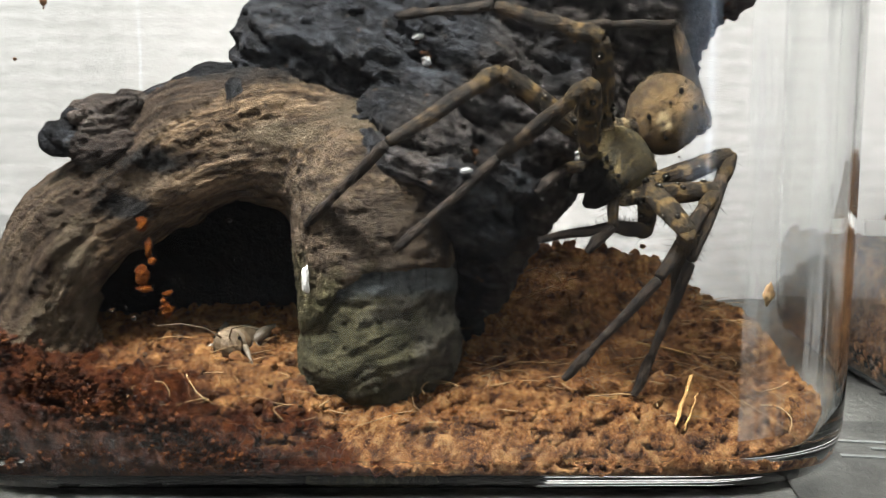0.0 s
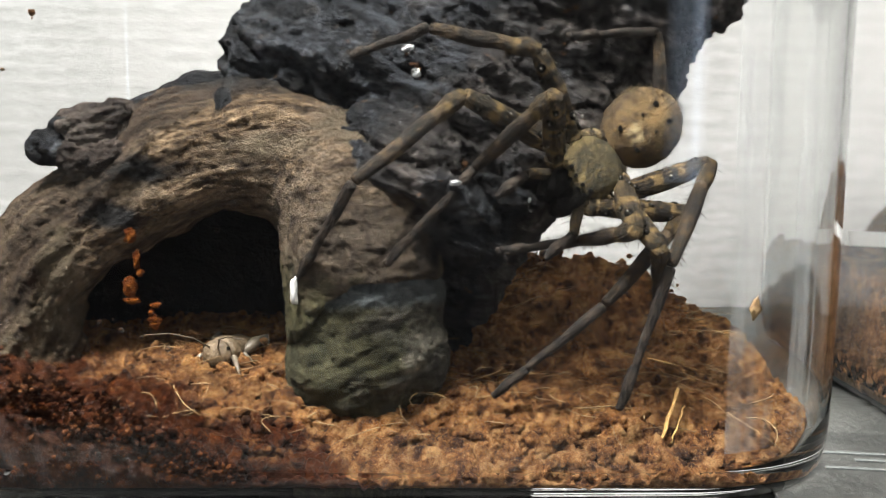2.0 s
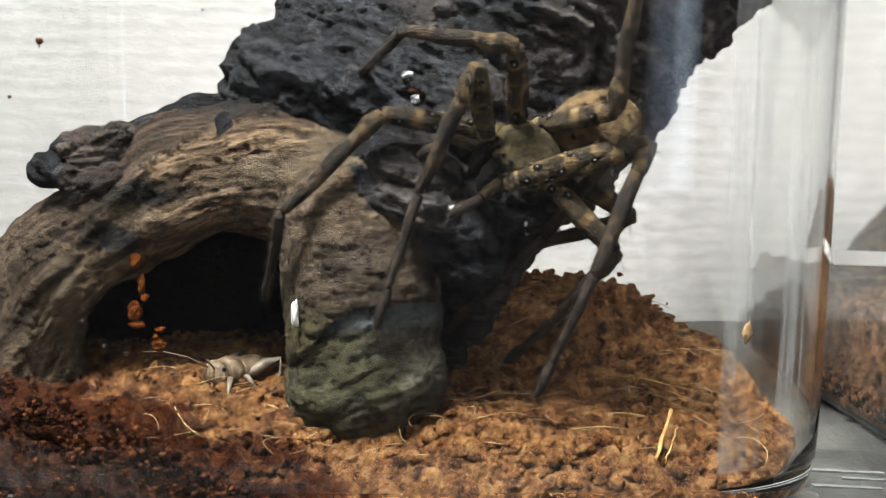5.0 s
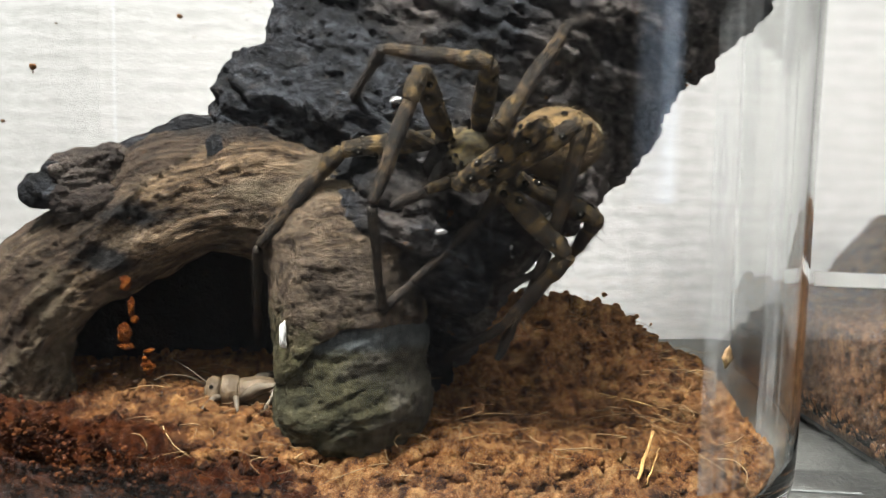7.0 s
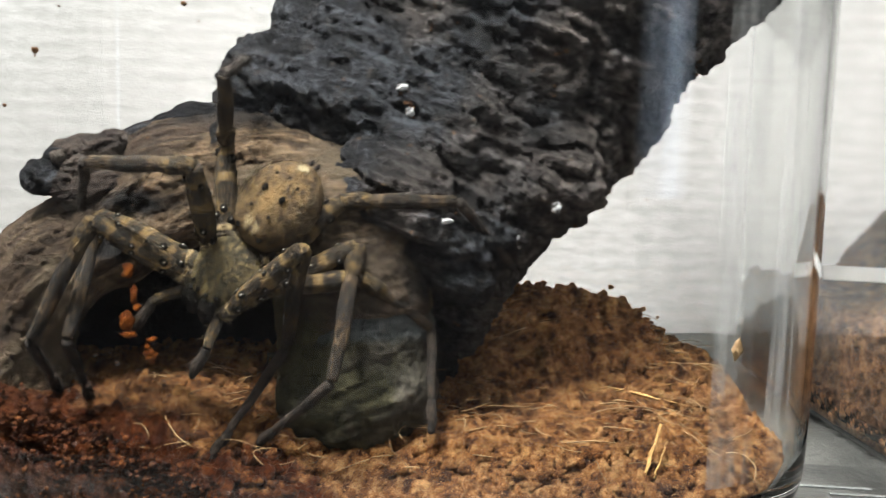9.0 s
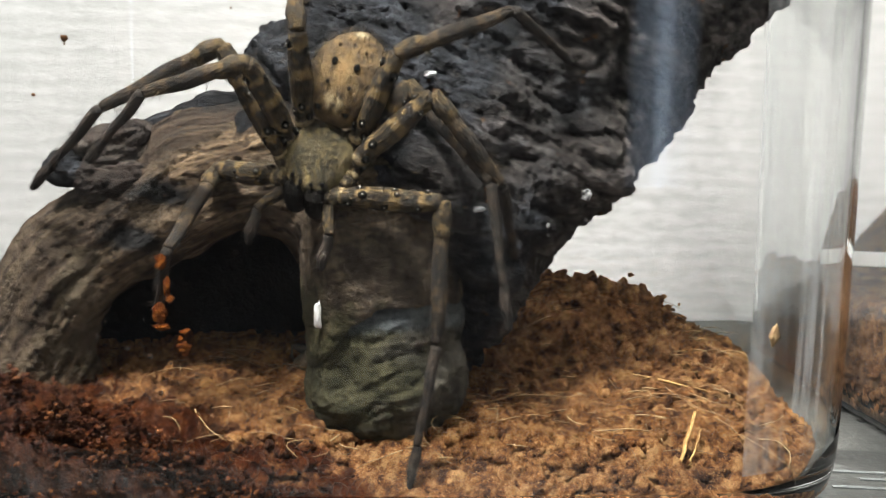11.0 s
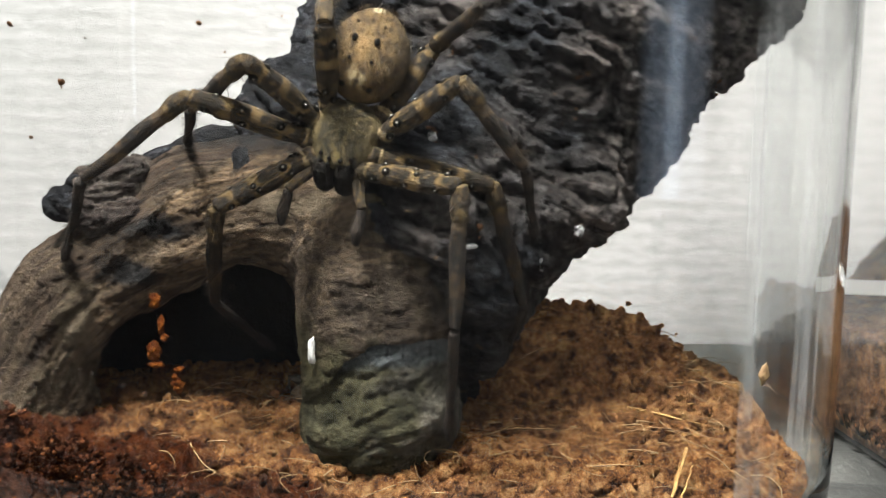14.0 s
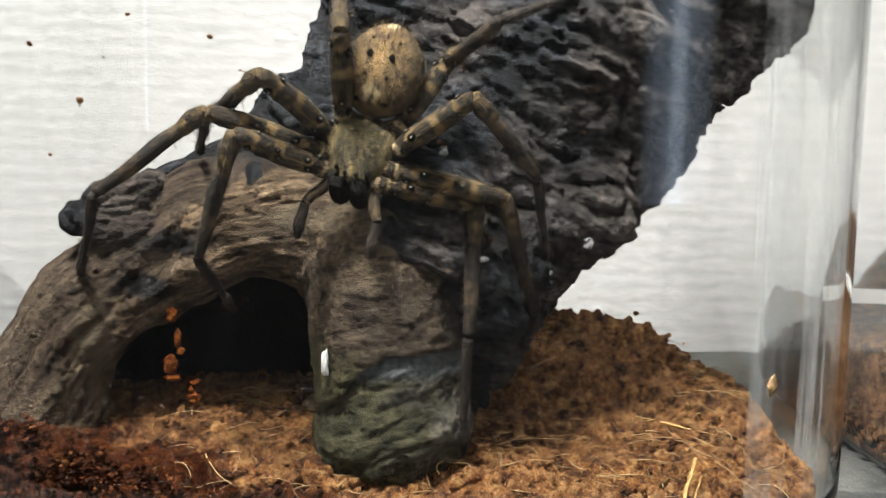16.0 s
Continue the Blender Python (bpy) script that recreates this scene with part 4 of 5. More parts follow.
M_BLACK = mat_simple("black_chitin", (0.004, 0.0035, 0.003), (0.012, 0.010, 0.008), 700, 0.75, 0.0004, 1500, spec=0.12)
M_DOT = mat_simple("black_dot", (0.004, 0.004, 0.003), (0.008, 0.007, 0.006), 900, 0.9, spec=0.05)
M_PALE = mat_simple("pale_spine", (0.24, 0.225, 0.195), (0.36, 0.34, 0.30), 900, 0.6)
M_GOLD = mat_simple("golden_hair", (0.22, 0.15, 0.06), (0.46, 0.36, 0.19), 400, 0.5)
M_EYE = mat_simple("glossy_eye", (0.004, 0.004, 0.004), (0.006, 0.006, 0.006), 100, 0.08)
HIPS = ((0.0050, 0.0052), (0.0058, 0.0022), (0.0058, -0.0014), (0.0048, -0.0046))
LENGTHS = ((0.0192, 0.0250, 0.0260), (0.0226, 0.0255, 0.0265), (0.0190, 0.0200, 0.0205), (0.0185, 0.0215, 0.0240))


def bristles(rng, length, radius_at, count, size, r=0.00006):
    """Thin hairs and spines that stand out from a limb along +Y."""
    out = []
    for k in range(count):
        y, a = rng.uniform(0.06, 0.96) * length, rng.uniform(0, 6.3)
        d = Vector((math.cos(a), rng.uniform(0.3, 0.9), math.sin(a))).normalized()
        p = Vector((math.cos(a), 0, math.sin(a))) * radius_at(y / length) * 0.9 + Vector((0, y, 0))
        s = size * rng.uniform(0.5, 1.2)
        out.append(tube([p, p + d * s * 0.6, p + d * s], [r, r * 0.7, r * 0.2], 3))
    return out


def limb(name, length, radii, material, seed, hairs=90, size=0.0011):
    """One leg segment from its origin along +Y, swollen and hairy."""
    n = 16
    prof = lambda f: float(np.interp(f, np.linspace(0, 1, len(radii)), radii))
    ys = [0, 0.012, 0.04] + [0.08 + 0.84 * k / n for k in range(n + 1)] + [0.96, 0.988, 1.0]
    rr = [prof(y) * min(1.0, 0.35 + 9 * math.sqrt(max(0.0, min(y, 1 - y)) / 3)) for y in ys]
    body = tube([(0.00010 * math.sin(9 * y + seed), y * length, 0.00012 * math.sin(7 * y + seed)) for y in ys], rr, 14)
    rng = random.Random(seed)
    thin = bristles(rng, length, prof, int(hairs * 1.6), size * 0.8, 0.00004)
    thick = bristles(rng, length, prof, 6, 0.0024, 0.00008)
    return mesh_from(name, *joined([body] + thin + thick))


def egg(profile, width, height, seed, rough=0.00025, sides=28, hairs=0):
    """A body half along +Y from a list of (y, half width); height is its share of the width."""
    ys = np.array([p[0] for p in profile])
    ws = np.array([p[1] for p in profile])
    n = 30
    yy = ys[0] + (ys[-1] - ys[0]) * (0.5 - 0.5 * np.cos(np.linspace(0, math.pi, n)))
    verts, faces = [], []
    for y in yy:
        w = max(1e-5, float(np.interp(y, ys, ws)))
        for s in range(sides):
            a = 2 * math.pi * s / sides
            verts.append((w * width * math.cos(a), y, w * height * math.sin(a)))
    v = np.array(verts)
    v += (v - np.array((0, 1, 0)) * v[:, 1:2]) * (vnoise(v * 900, seed) * rough / 0.005)[:, None]
    for i in range(n - 1):
        for s in range(sides):
            k = (s + 1) % sides
            faces.append((i * sides + s, i * sides + k, (i + 1) * sides + k, (i + 1) * sides + s))
    faces += [tuple(reversed(range(sides))), tuple(range((n - 1) * sides, n * sides))]
    pieces = [([tuple(q) for q in v], faces)]
    rng = random.Random(seed)
    for k in range(hairs):
        q = Vector(v[rng.randrange(sides * 3, len(v) - sides * 3)])
        d = Vector((q.x, 0, q.z)).normalized() + Vector((rng.uniform(-0.3, 0.3), -0.7, rng.uniform(-0.3, 0.3)))
        pieces.append(tube([q * 0.985, q + d * 0.0008], [0.00003, 0.00001], 3))
    return mesh_from("egg", *joined(pieces))


def dots(length, radius, seed, size, count):
    """Flat dots in two or three rows on a limb's upper sides."""
    rng = random.Random(seed)
    out = []
    for k in range(count):
        y = length * (0.12 + 0.78 * (k + 0.5) / count + rng.uniform(-0.02, 0.02))
        a = radians((35, 145, 90, -20, 200)[k % 5] + rng.uniform(-14, 14))
        n = Vector((math.cos(a), 0, math.sin(a)))
        u, w = Vector((0, 1, 0)), n.cross(Vector((0, 1, 0)))
        c = n * (radius * 0.985) + Vector((0, y, 0))
        r = size * rng.uniform(0.75, 1.2)
        ring = [tuple(c - n * 0.0003 + (u * math.cos(t) * 1.25 + w * math.sin(t)) * r) for t in (k2 * math.pi / 5 for k2 in range(10))]
        top = [tuple(c + n * 0.00010 + (u * math.cos(t) * 1.25 + w * math.sin(t)) * r * 0.8) for t in (k2 * math.pi / 5 for k2 in range(10))]
        out.append((ring + top, [(i, (i + 1) % 10, 10 + (i + 1) % 10, 10 + i) for i in range(10)] + [tuple(range(10, 20))]))
    return mesh_from("dots", *joined(out))


def ball(r, sx=1, sy=1, sz=1, sub=2):
    bm = bmesh.new()
    bmesh.ops.create_icosphere(bm, subdivisions=sub, radius=r)
    bmesh.ops.scale(bm, vec=(sx, sy, sz), verts=bm.verts)
    for f in bm.faces:
        f.smooth = True
    return bm


def build_spider():
    """Head along +Y, back along +Z; origin in the middle of the carapace. Returns the thing and its leg segments."""
    spider = thing("spider", None, "large hairy mottled brown spider climbing on driftwood", "spider")
    ceph = put("cephalothorax", egg([(-0.0066, 0.0012), (-0.0058, 0.0034), (-0.004, 0.0054), (-0.001, 0.0062), (0.002, 0.0060), (0.0045, 0.0046), (0.006, 0.0036), (0.0068, 0.0022)], 1.0, 0.52, 3, 0.0005, 28, 260), M_CEPH, spider)
    part_at = ((-0.0011, 0.0064, 0.0017), (0.0011, 0.0064, 0.0017), (-0.0026, 0.0060, 0.0015), (0.0026, 0.0060, 0.0015), (-0.0010, 0.0055, 0.0023), (0.0010, 0.0055, 0.0023), (-0.0028, 0.0048, 0.0022), (0.0028, 0.0048, 0.0022))
    for p in part_at:
        put("eye", ball(0.00042), M_EYE, ceph, "glossy black eye").location = p
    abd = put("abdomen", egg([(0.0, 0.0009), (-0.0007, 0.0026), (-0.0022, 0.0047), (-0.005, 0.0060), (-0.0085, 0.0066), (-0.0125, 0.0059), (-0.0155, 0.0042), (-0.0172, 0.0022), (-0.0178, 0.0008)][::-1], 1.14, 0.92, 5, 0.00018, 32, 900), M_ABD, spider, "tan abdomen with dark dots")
    abd.matrix_basis = pose(0, -0.0062, 0.0006, -6, 0, 0)
    rng = random.Random(77)
    fuzz = []
    for k in range(260):
        a, y = rng.uniform(-0.35, 3.5), -0.0015 - 0.0120 * rng.random()
        w = float(np.interp(-y, (0.0, 0.0022, 0.005, 0.0085, 0.0125, 0.0155, 0.0178), (0.0009, 0.0047, 0.0060, 0.0066, 0.0059, 0.0042, 0.0008)))
        p = Vector((1.14 * w * math.cos(a), y, 0.92 * w * math.sin(a)))
        d = Vector((math.cos(a), 0, math.sin(a))) * 0.35 + Vector((rng.uniform(-0.2, 0.2), -1.0, rng.uniform(-0.2, 0.2)))
        fuzz.append(tube([p, p + d * 0.0005, p + d * rng.uniform(0.0006, 0.0011)], [0.00004, 0.00003, 0.00001], 3))
    put("golden_hairs", mesh_from("golden_hairs", *joined(fuzz)), M_GOLD, abd, "fine golden hairs")
    for sx in (-1, 1):
        for y, z, r in ((-0.0062, 0.0053, 0.00030), (-0.0100, 0.0054, 0.00052), (-0.0132, 0.0044, 0.00026), (-0.0022, 0.0033, 0.0006)):
            put("dark_dot", ball(r * 1.1, 1, 1.3, 0.22), M_DOT, abd, "dark dot").location = (sx * (0.0018 + 0.12 * abs(y + 0.008)), y, z * 1.09)
    for sx in (-0.0007, 0.0007):
        put("spinneret", limb("spinneret", 0.0018, (0.0005, 0.0004, 0.0002), M_FOOT, 4, 8, 0.0004), M_FOOT, abd).matrix_basis = pose(sx, -0.0172, -0.0004, 180, 0, 0)
    for sx in (-1, 1):
        fang = put("chelicera", egg([(-0.0036, 0.0014), (-0.0024, 0.0022), (0.0, 0.0024), (0.0026, 0.0019), (0.0042, 0.0007)], 1.0, 1.0, 6, 0.0003, 16, 60), M_BLACK, spider, "black chelicera")
        fang.matrix_basis = pose(sx * 0.0019, 0.0072, -0.0020, -64, 0, 0)
        palp = put("pedipalp", limb("pedipalp", 0.0072, (0.0009, 0.0011, 0.0010, 0.0008), M_SHIN, 8, 40), M_FEMUR, spider)
        palp.matrix_basis = pose(sx * 0.0036, 0.0062, -0.0012, 12, 0, -sx * 28)
        tip = put("palp_tip", limb("palp_tip", 0.0068, (0.0008, 0.0010, 0.0011, 0.0005), M_FOOT, 9, 40), M_FOOT, palp)
        tip.matrix_basis = pose(0, 0.0070, 0, -38, 0, sx * 30)
    segments = {}
    for k, (lf, lt, lm) in enumerate(LENGTHS):
        fem = limb("femur", lf, (0.0013, 0.0019, 0.0021, 0.0019, 0.0015), M_FEMUR, 20 + k, 150)
        tib = limb("tibia", lt - 0.0055, (0.0013, 0.0015, 0.0013, 0.0010), M_SHIN, 30 + k, 150, 0.0014)
        pat = limb("patella", 0.0062, (0.0013, 0.0018, 0.0014), M_FEMUR, 40 + k, 40)
        met = limb("metatarsus", lm * 0.70, (0.0010, 0.0010, 0.0008, 0.0007), M_FOOT, 50 + k, 130, 0.0014)
        tar = limb("tarsus", lm * 0.32, (0.0008, 0.0010, 0.0009, 0.0006), M_FOOT, 60 + k, 110, 0.0009)
        cox = limb("coxa", 0.0042, (0.0013, 0.0018, 0.0016), M_CEPH, 70 + k, 30)
        ring = limb("trochanter", 0.0034, (0.0013, 0.0018, 0.0016, 0.0018, 0.0012), M_COXA, 75 + k, 40, 0.0007)
        dot = dots(lf, 0.0019, 80 + k, 0.00072, 12)
        pale = dots(lf, 0.00206, 80 + k, 0.00018, 12)
        for side, sx in (("r", 1), ("l", -1)):
            hx, hy = HIPS[k]
            c = put("coxa", cox, M_COXA, spider, "pale tan leg joint")
            c.matrix_basis = pose(sx * (hx - 0.0036), hy * 0.75, -0.0012, 8, 0, -sx * (90 - 30 * (1.2 - 0.8 * k)))
            f = put("femur", fem, M_FEMUR, spider, "tan femur with black dots")
            put("trochanter", ring, M_COXA, f, "pale ringed joint").location = (0, -0.0010, 0)
            put("dark_dots", dot, M_DOT, f, "black dots")
            put("pale_spots", pale, M_PALE, f, "pale spine bases")
            t = put("tibia", tib, M_SHIN, spider)
            put("patella", pat, M_FEMUR, t).matrix_basis = pose(0, -0.0056, 0)
            m = put("metatarsus", met, M_FOOT, spider, "dark slender lower leg")
            put("tarsus", tar, M_FOOT, m).matrix_basis = pose(0, lm * 0.69, 0)
            segments[side + str(k + 1)] = (f, t, m, (sx * hx, hy, -0.0006), (lf, lt, lm))
    return spider, segments


spider, SEGMENTS = build_spider()


# ---- the neighbouring case ----
NX0, NX1, NY0, NY1 = 0.1015, 0.235, 0.176, 0.284
near_case = thing("clear_case", None, "second clear plastic case with brown soil beside the wall", "terrarium")
ob = put("shell", case_mesh(NX0, NX1, NY0, NY1, 0.012, 0.19, 0.0014), M_SCUFFED, near_case)
ob.visible_shadow = False
ob = put("rim", rim_mesh(NX0, NX1, NY0, NY1, 0.012, BASE + 0.1925), M_GLASS, near_case)
ob.visible_shadow = False


def heap(x, y):
    return 0.026 + 0.022 * np.clip((y - 0.252) / 0.012, 0, 1) * np.clip((x - 0.128) / 0.018, 0, 1) + 0.004 * vnoise(np.stack([x * 60, y * 60, 0 * x], 1), 77)


other = bedding("bedding_soil", NX0 + 0.0024, NX1 - 0.0024, NY0 + 0.0024, NY1 - 0.0024, 0.010, heap, M_SOIL_DARK, 0.0014, 13, 0.0004)
tagged(other, "dry brown coir in the neighbouring case", "soil", kind="stuff")
side = []
fill = random.Random(55)
for k in range(900):
    y, z = fill.uniform(NY0 + 0.006, NY1 - 0.006), fill.uniform(0.0005, 0.027)
    r = 0.0003 + 0.0013 * fill.random() ** 3
    side.append((NX0 + 0.0016 + 0.9 * r, y, z, r))
for k in range(700):
    x, y = fill.uniform(NX0 + 0.004, NX1 - 0.02), fill.uniform(NY0 + 0.004, NY1 - 0.006)
    r = 0.0004 + 0.0016 * fill.random() ** 3
    side.append((x, y, float(heap(np.array([x]), np.array([y]))[0]) + 0.0008, r))
tagged(put("soil_crumbs", scatter(side, SHAPES, 14), M_SOIL_DARK), "brown crumbs of dry coir in the neighbouring case", "soil", kind="stuff")
strip = tagged(put("paper_strip", box_bm(0.098, 0.0006, 0.0042, 0.0002), M_WHITE), "white paper strip lying against soil in the case", "paper")
strip.matrix_world = pose(0.1610, 0.2470, 0.0318, -20, 2, 2)


# ---- straws ----
def straw(a, b, r, seed):
    """A split stalk from a to b."""
    rng = random.Random(seed)
    pa, pb = Vector(a), Vector(b)
    pts = [pa.lerp(pb, k / 9) + Vector((rng.uniform(-1, 1), rng.uniform(-1, 1), rng.uniform(-1, 1))) * 0.00018 for k in range(10)]
    me = mesh_from("straw", *tube(pts, [r * (0.7 + 0.6 * rng.random()) for _ in pts], 7, 0.6))
    return tagged(put("straw", me, M_STRAW), "dry yellow straw leaning in the soil", "straw", "straws in the soil")


straw((0.0445, 0.1635, 0.0150), (0.0375, 0.1562, 0.0008), 0.00050, 1)
straw((0.0455, 0.1630, 0.0120), (0.0425, 0.1600, 0.0060), 0.00022, 2)
straw((0.036, 0.196, 0.0150), (0.055, 0.188, 0.0120), 0.00045, 3)
straw((0.040, 0.190, 0.0140), (0.058, 0.200, 0.0135), 0.00030, 4)


# ---- what sticks to the glass and the wood ----
GLASS_Y = CY0 + 0.0016


def splat(name, x, z, w, h, seed, material, label, category, group="", y=GLASS_Y, deep=0.0006):
    """A flat crumb or film on the inside of the front glass."""
    bm = bmesh.new()
    bmesh.ops.create_icosphere(bm, subdivisions=3, radius=1.0)
    v = np.array([tuple(q.co) for q in bm.verts])
    f = [tuple(q.index for q in t.verts) for t in bm.faces]
    bm.free()
    v = v * (1 + 0.5 * fbm(v * 1.9 + seed * 5, 4, seed, 0.6))[:, None] * np.array((w / 2, deep, h / 2))
    ob = put(name, mesh_from(name, v, f), material)
    ob.location = (x, y + deep * 0.8, z)
    return tagged(ob, label, category, group)


def glass_y(x, r):
    """How far back the inner side of the front glass lies at x, past the flat part too."""
    left = max(0.0, (CX0 + 0.034) - x)
    return CY0 + 0.0016 + 0.0326 - math.sqrt(max(1e-9, 0.0326 ** 2 - min(left, 0.0325) ** 2)) + r


for k, (x, z, w, h) in enumerate(((-0.0497, 0.0433, 0.0021, 0.0026), (-0.0488, 0.0392, 0.0012, 0.0034), (-0.0483, 0.0372, 0.0015, 0.0014), (-0.0500, 0.0349, 0.0024, 0.0036), (-0.0497, 0.0325, 0.0030, 0.0014), (-0.0459, 0.0317, 0.0019, 0.0010), (-0.0461, 0.0290, 0.0024, 0.0024), (-0.0466, 0.0305, 0.0010, 0.0012))):
    splat("soil_crumb", x, z, 0.85 * w, 0.9 * h, 31 + k, M_BIT, "damp orange soil crumb stuck to the clear glass", "soil crumb", "crumbs stuck to the glass", deep=0.0007)
# first a real white dropping, then white splats painting the water drops' glints
for k, (x, y, z, w, h) in enumerate(((-0.0252, 0.1692, 0.0316, 0.0013, 0.0050), (0.0036, 0.1690, 0.0515, 0.0028, 0.0011), (0.0258, 0.1775, 0.0539, 0.0016, 0.0022), (0.0194, 0.1818, 0.0465, 0.0012, 0.0028), (-0.0047, 0.1788, 0.0763, 0.0020, 0.0013), (-0.0031, 0.1778, 0.0715, 0.0016, 0.0018), (0.0186, 0.1796, 0.0478, 0.0008, 0.0028))):
    splat("dropping_or_glint", x, z, w, h, 71 + k, M_WHITE if k == 0 else M_GLINT, "white chalky dropping dried onto the driftwood", "droppings", "droppings on the wood", y=y, deep=0.0004)

splat("wood_chip", 0.0541, 0.0315, 0.0016, 0.0034, 91, M_FIBRE, "pale tan wood chip stuck to the clear glass", "wood chip", deep=0.0004)



def mat_streaks(name, stretch, scale, low, high, most, tint):
    """A thin film of smears and painted reflections: cloudy where the noise is high, clear elsewhere."""
    g = Nodes(name)
    f = g.noise(g.coords(stretch), scale, 5, 0.65)
    sep = g.n("ShaderNodeSeparateXYZ")
    g.ln(g.coords(), sep.inputs[0])
    wide = g.noise(g.coords(), 70, 3, 0.6)
    a = g.math("MULTIPLY", g.ramp(f, [(low, (0, 0, 0)), (high, (1, 1, 1))]), g.math("MULTIPLY", wide, most))
    g.ln(a, g.b.inputs["Alpha"])
    g.base(tint)
    g.rough(0.6)
    return g.m


def film_on_glass(name, path, z0, z1, material, label):
    """A film of a tenth of a millimetre on the inner side of a pane, along path."""
    n = 10
    verts, faces = [], []
    for (x, y), (nx, ny) in path:
        for k in range(n + 1):
            z = z0 + (z1 - z0) * k / n
            verts += [(x, y, z), (x + 0.0001 * nx, y + 0.0001 * ny, z)]
    m = 2 * (n + 1)
    for i in range(len(path) - 1):
        for k in range(n):
            for side in (0, 1):
                q = [i * m + 2 * k + side, (i + 1) * m + 2 * k + side, (i + 1) * m + 2 * k + 2 + side, i * m + 2 * k + 2 + side]
                faces.append(q[::-1] if side else q)
    ob = put(name, mesh_from(name, verts, faces), material)
    ob.visible_shadow = False
    return tagged(ob, label, "smear", kind="stuff")


def corner_path(cx, cy, r, a0, a1, n=16):
    out = []
    for k in range(n + 1):
        a = radians(a0 + (a1 - a0) * k / n)
        out.append(((cx + r * math.cos(a), cy + r * math.sin(a)), (-math.cos(a), -math.sin(a))))
    return out


# upright pale streaks paint the curved corner's reflections, along with some smearing
film_on_glass("smear_and_reflections", corner_path(CX1 - 0.034, CY0 + 0.034, 0.0320, -78, 10), 0.006, 0.150, mat_streaks("streaky_film", (1, 1, 0.030), 170, 0.40, 1.0, 0.42, (0.62, 0.64, 0.64)), "pale streaks dried on the clear rounded corner")

rng = random.Random(21)
spots, drops = [], []
big = []
for k in range(900):
    x = -0.094 + 0.062 * rng.random() ** 1.2
    top = float(np.interp(x, (-0.094, -0.070, -0.055, -0.044, -0.034), (0.027, 0.025, 0.018, 0.011, 0.004)))
    z = 0.001 + (top - 0.001) * rng.random() ** 0.8
    r = 0.00014 + 0.0005 * rng.random() ** 3
    if rng.random() < 0.45 + 0.5 * max(0.0, vnoise(np.array([[x * 260, 3.0, z * 260]]), 5)[0]):
        spots.append((x, glass_y(x, 0.8 * r), z, r))
    size = 0.0005 + 0.0009 * rng.random() ** 2
    if k % 2:
        for j in range(10):
            r = size * (0.25 + 0.40 * rng.random())
            bx = x + rng.gauss(0, 0.5) * size
            big.append((bx, glass_y(bx, r) + 0.0014 * rng.random(), max(0.0006, z * 0.92 + rng.gauss(0, 0.5) * size), r))
tagged(put("soil_on_glass", scatter(big, SHAPES, 6), M_SOIL), "damp dark soil clods pressed against the glass", "soil", kind="stuff")
tagged(put("wet_crumbs", scatter(spots, SHAPES, 7), M_SOIL_WET), "wet reddish soil crumbs clinging to the glass", "soil", kind="stuff")
bm = bmesh.new()
bmesh.ops.create_icosphere(bm, subdivisions=2, radius=1.0)
unit = (np.array([tuple(q.co) for q in bm.verts]) * np.array((1, 0.6, 1)), np.array([tuple(q.index for q in t.verts) for t in bm.faces]))
bm.free()
for k in range(150):
    x = -0.094 + 0.052 * rng.random() ** 1.2
    z = 0.004 + 0.030 * rng.random()
    r = 0.00012 + 0.00035 * rng.random() ** 3
    drops.append((x, glass_y(x, 0.2 * r), z, r))
vs = np.concatenate([unit[0] * r + np.array((x, y, z)) for x, y, z, r in drops])
fs = np.concatenate([unit[1] + k * len(unit[0]) for k in range(len(drops))])
ob = tagged(put("condensation", mesh_from("condensation", vs, fs), M_WATER), "tiny clear water droplets beaded on the glass", "water drops", kind="stuff")
ob.visible_shadow = False


def water_drop(x, y, z, r, flat):
    ob = put("water_drop", ball(r, 1, 0.6, flat, 3), M_WATER)
    ob.location = (x, y, z)
    return tagged(ob, "clear water drop glinting on the wood", "water drop", "water drops on the wood")


for d in ((-0.0389, 0.1815, 0.0468, 0.0011, 0.6), (-0.0425, 0.1853, 0.0410, 0.0007, 0.7), (0.0038, 0.1738, 0.0515, 0.0013, 0.7), (0.0186, 0.1797, 0.0475, 0.0008, 1.4), (-0.0047, 0.1796, 0.0763, 0.0011, 1.0), (0.0258, 0.1779, 0.0539, 0.0010, 1.2), (0.0194, 0.1823, 0.0465, 0.0008, 1.5), (-0.0274, 0.1800, 0.0645, 0.0005, 0.6), (-0.0031, 0.1780, 0.0715, 0.0008, 1.0)):
    water_drop(*d)

spots = []
for x, y, z, n in ((-0.0096, 0.1700, 0.0527, 26), (-0.0086, 0.1689, 0.0482, 14), (-0.0031, 0.1785, 0.0715, 8), (-0.0114, 0.1914, 0.0895, 26), (-0.0061, 0.1860, 0.0812, 10), (0.0182, 0.1833, 0.0708, 10), (-0.040, 0.186, 0.0665, 12), (0.020, 0.181, 0.090, 9), (0.034, 0.185, 0.098, 10), (0.0045, 0.1735, 0.0528, 8)):
    for k in range(n):
        r = 0.00014 + 0.00045 * rng.random() ** 2
        spots.append((x + rng.gauss(0, 0.0009), y + rng.uniform(-0.0003, 0.0006), z + rng.gauss(0, 0.0011), r))
skin_points = [q for q in charred.data.vertices if q.normal.y < -0.25 and q.co.x > -0.025]
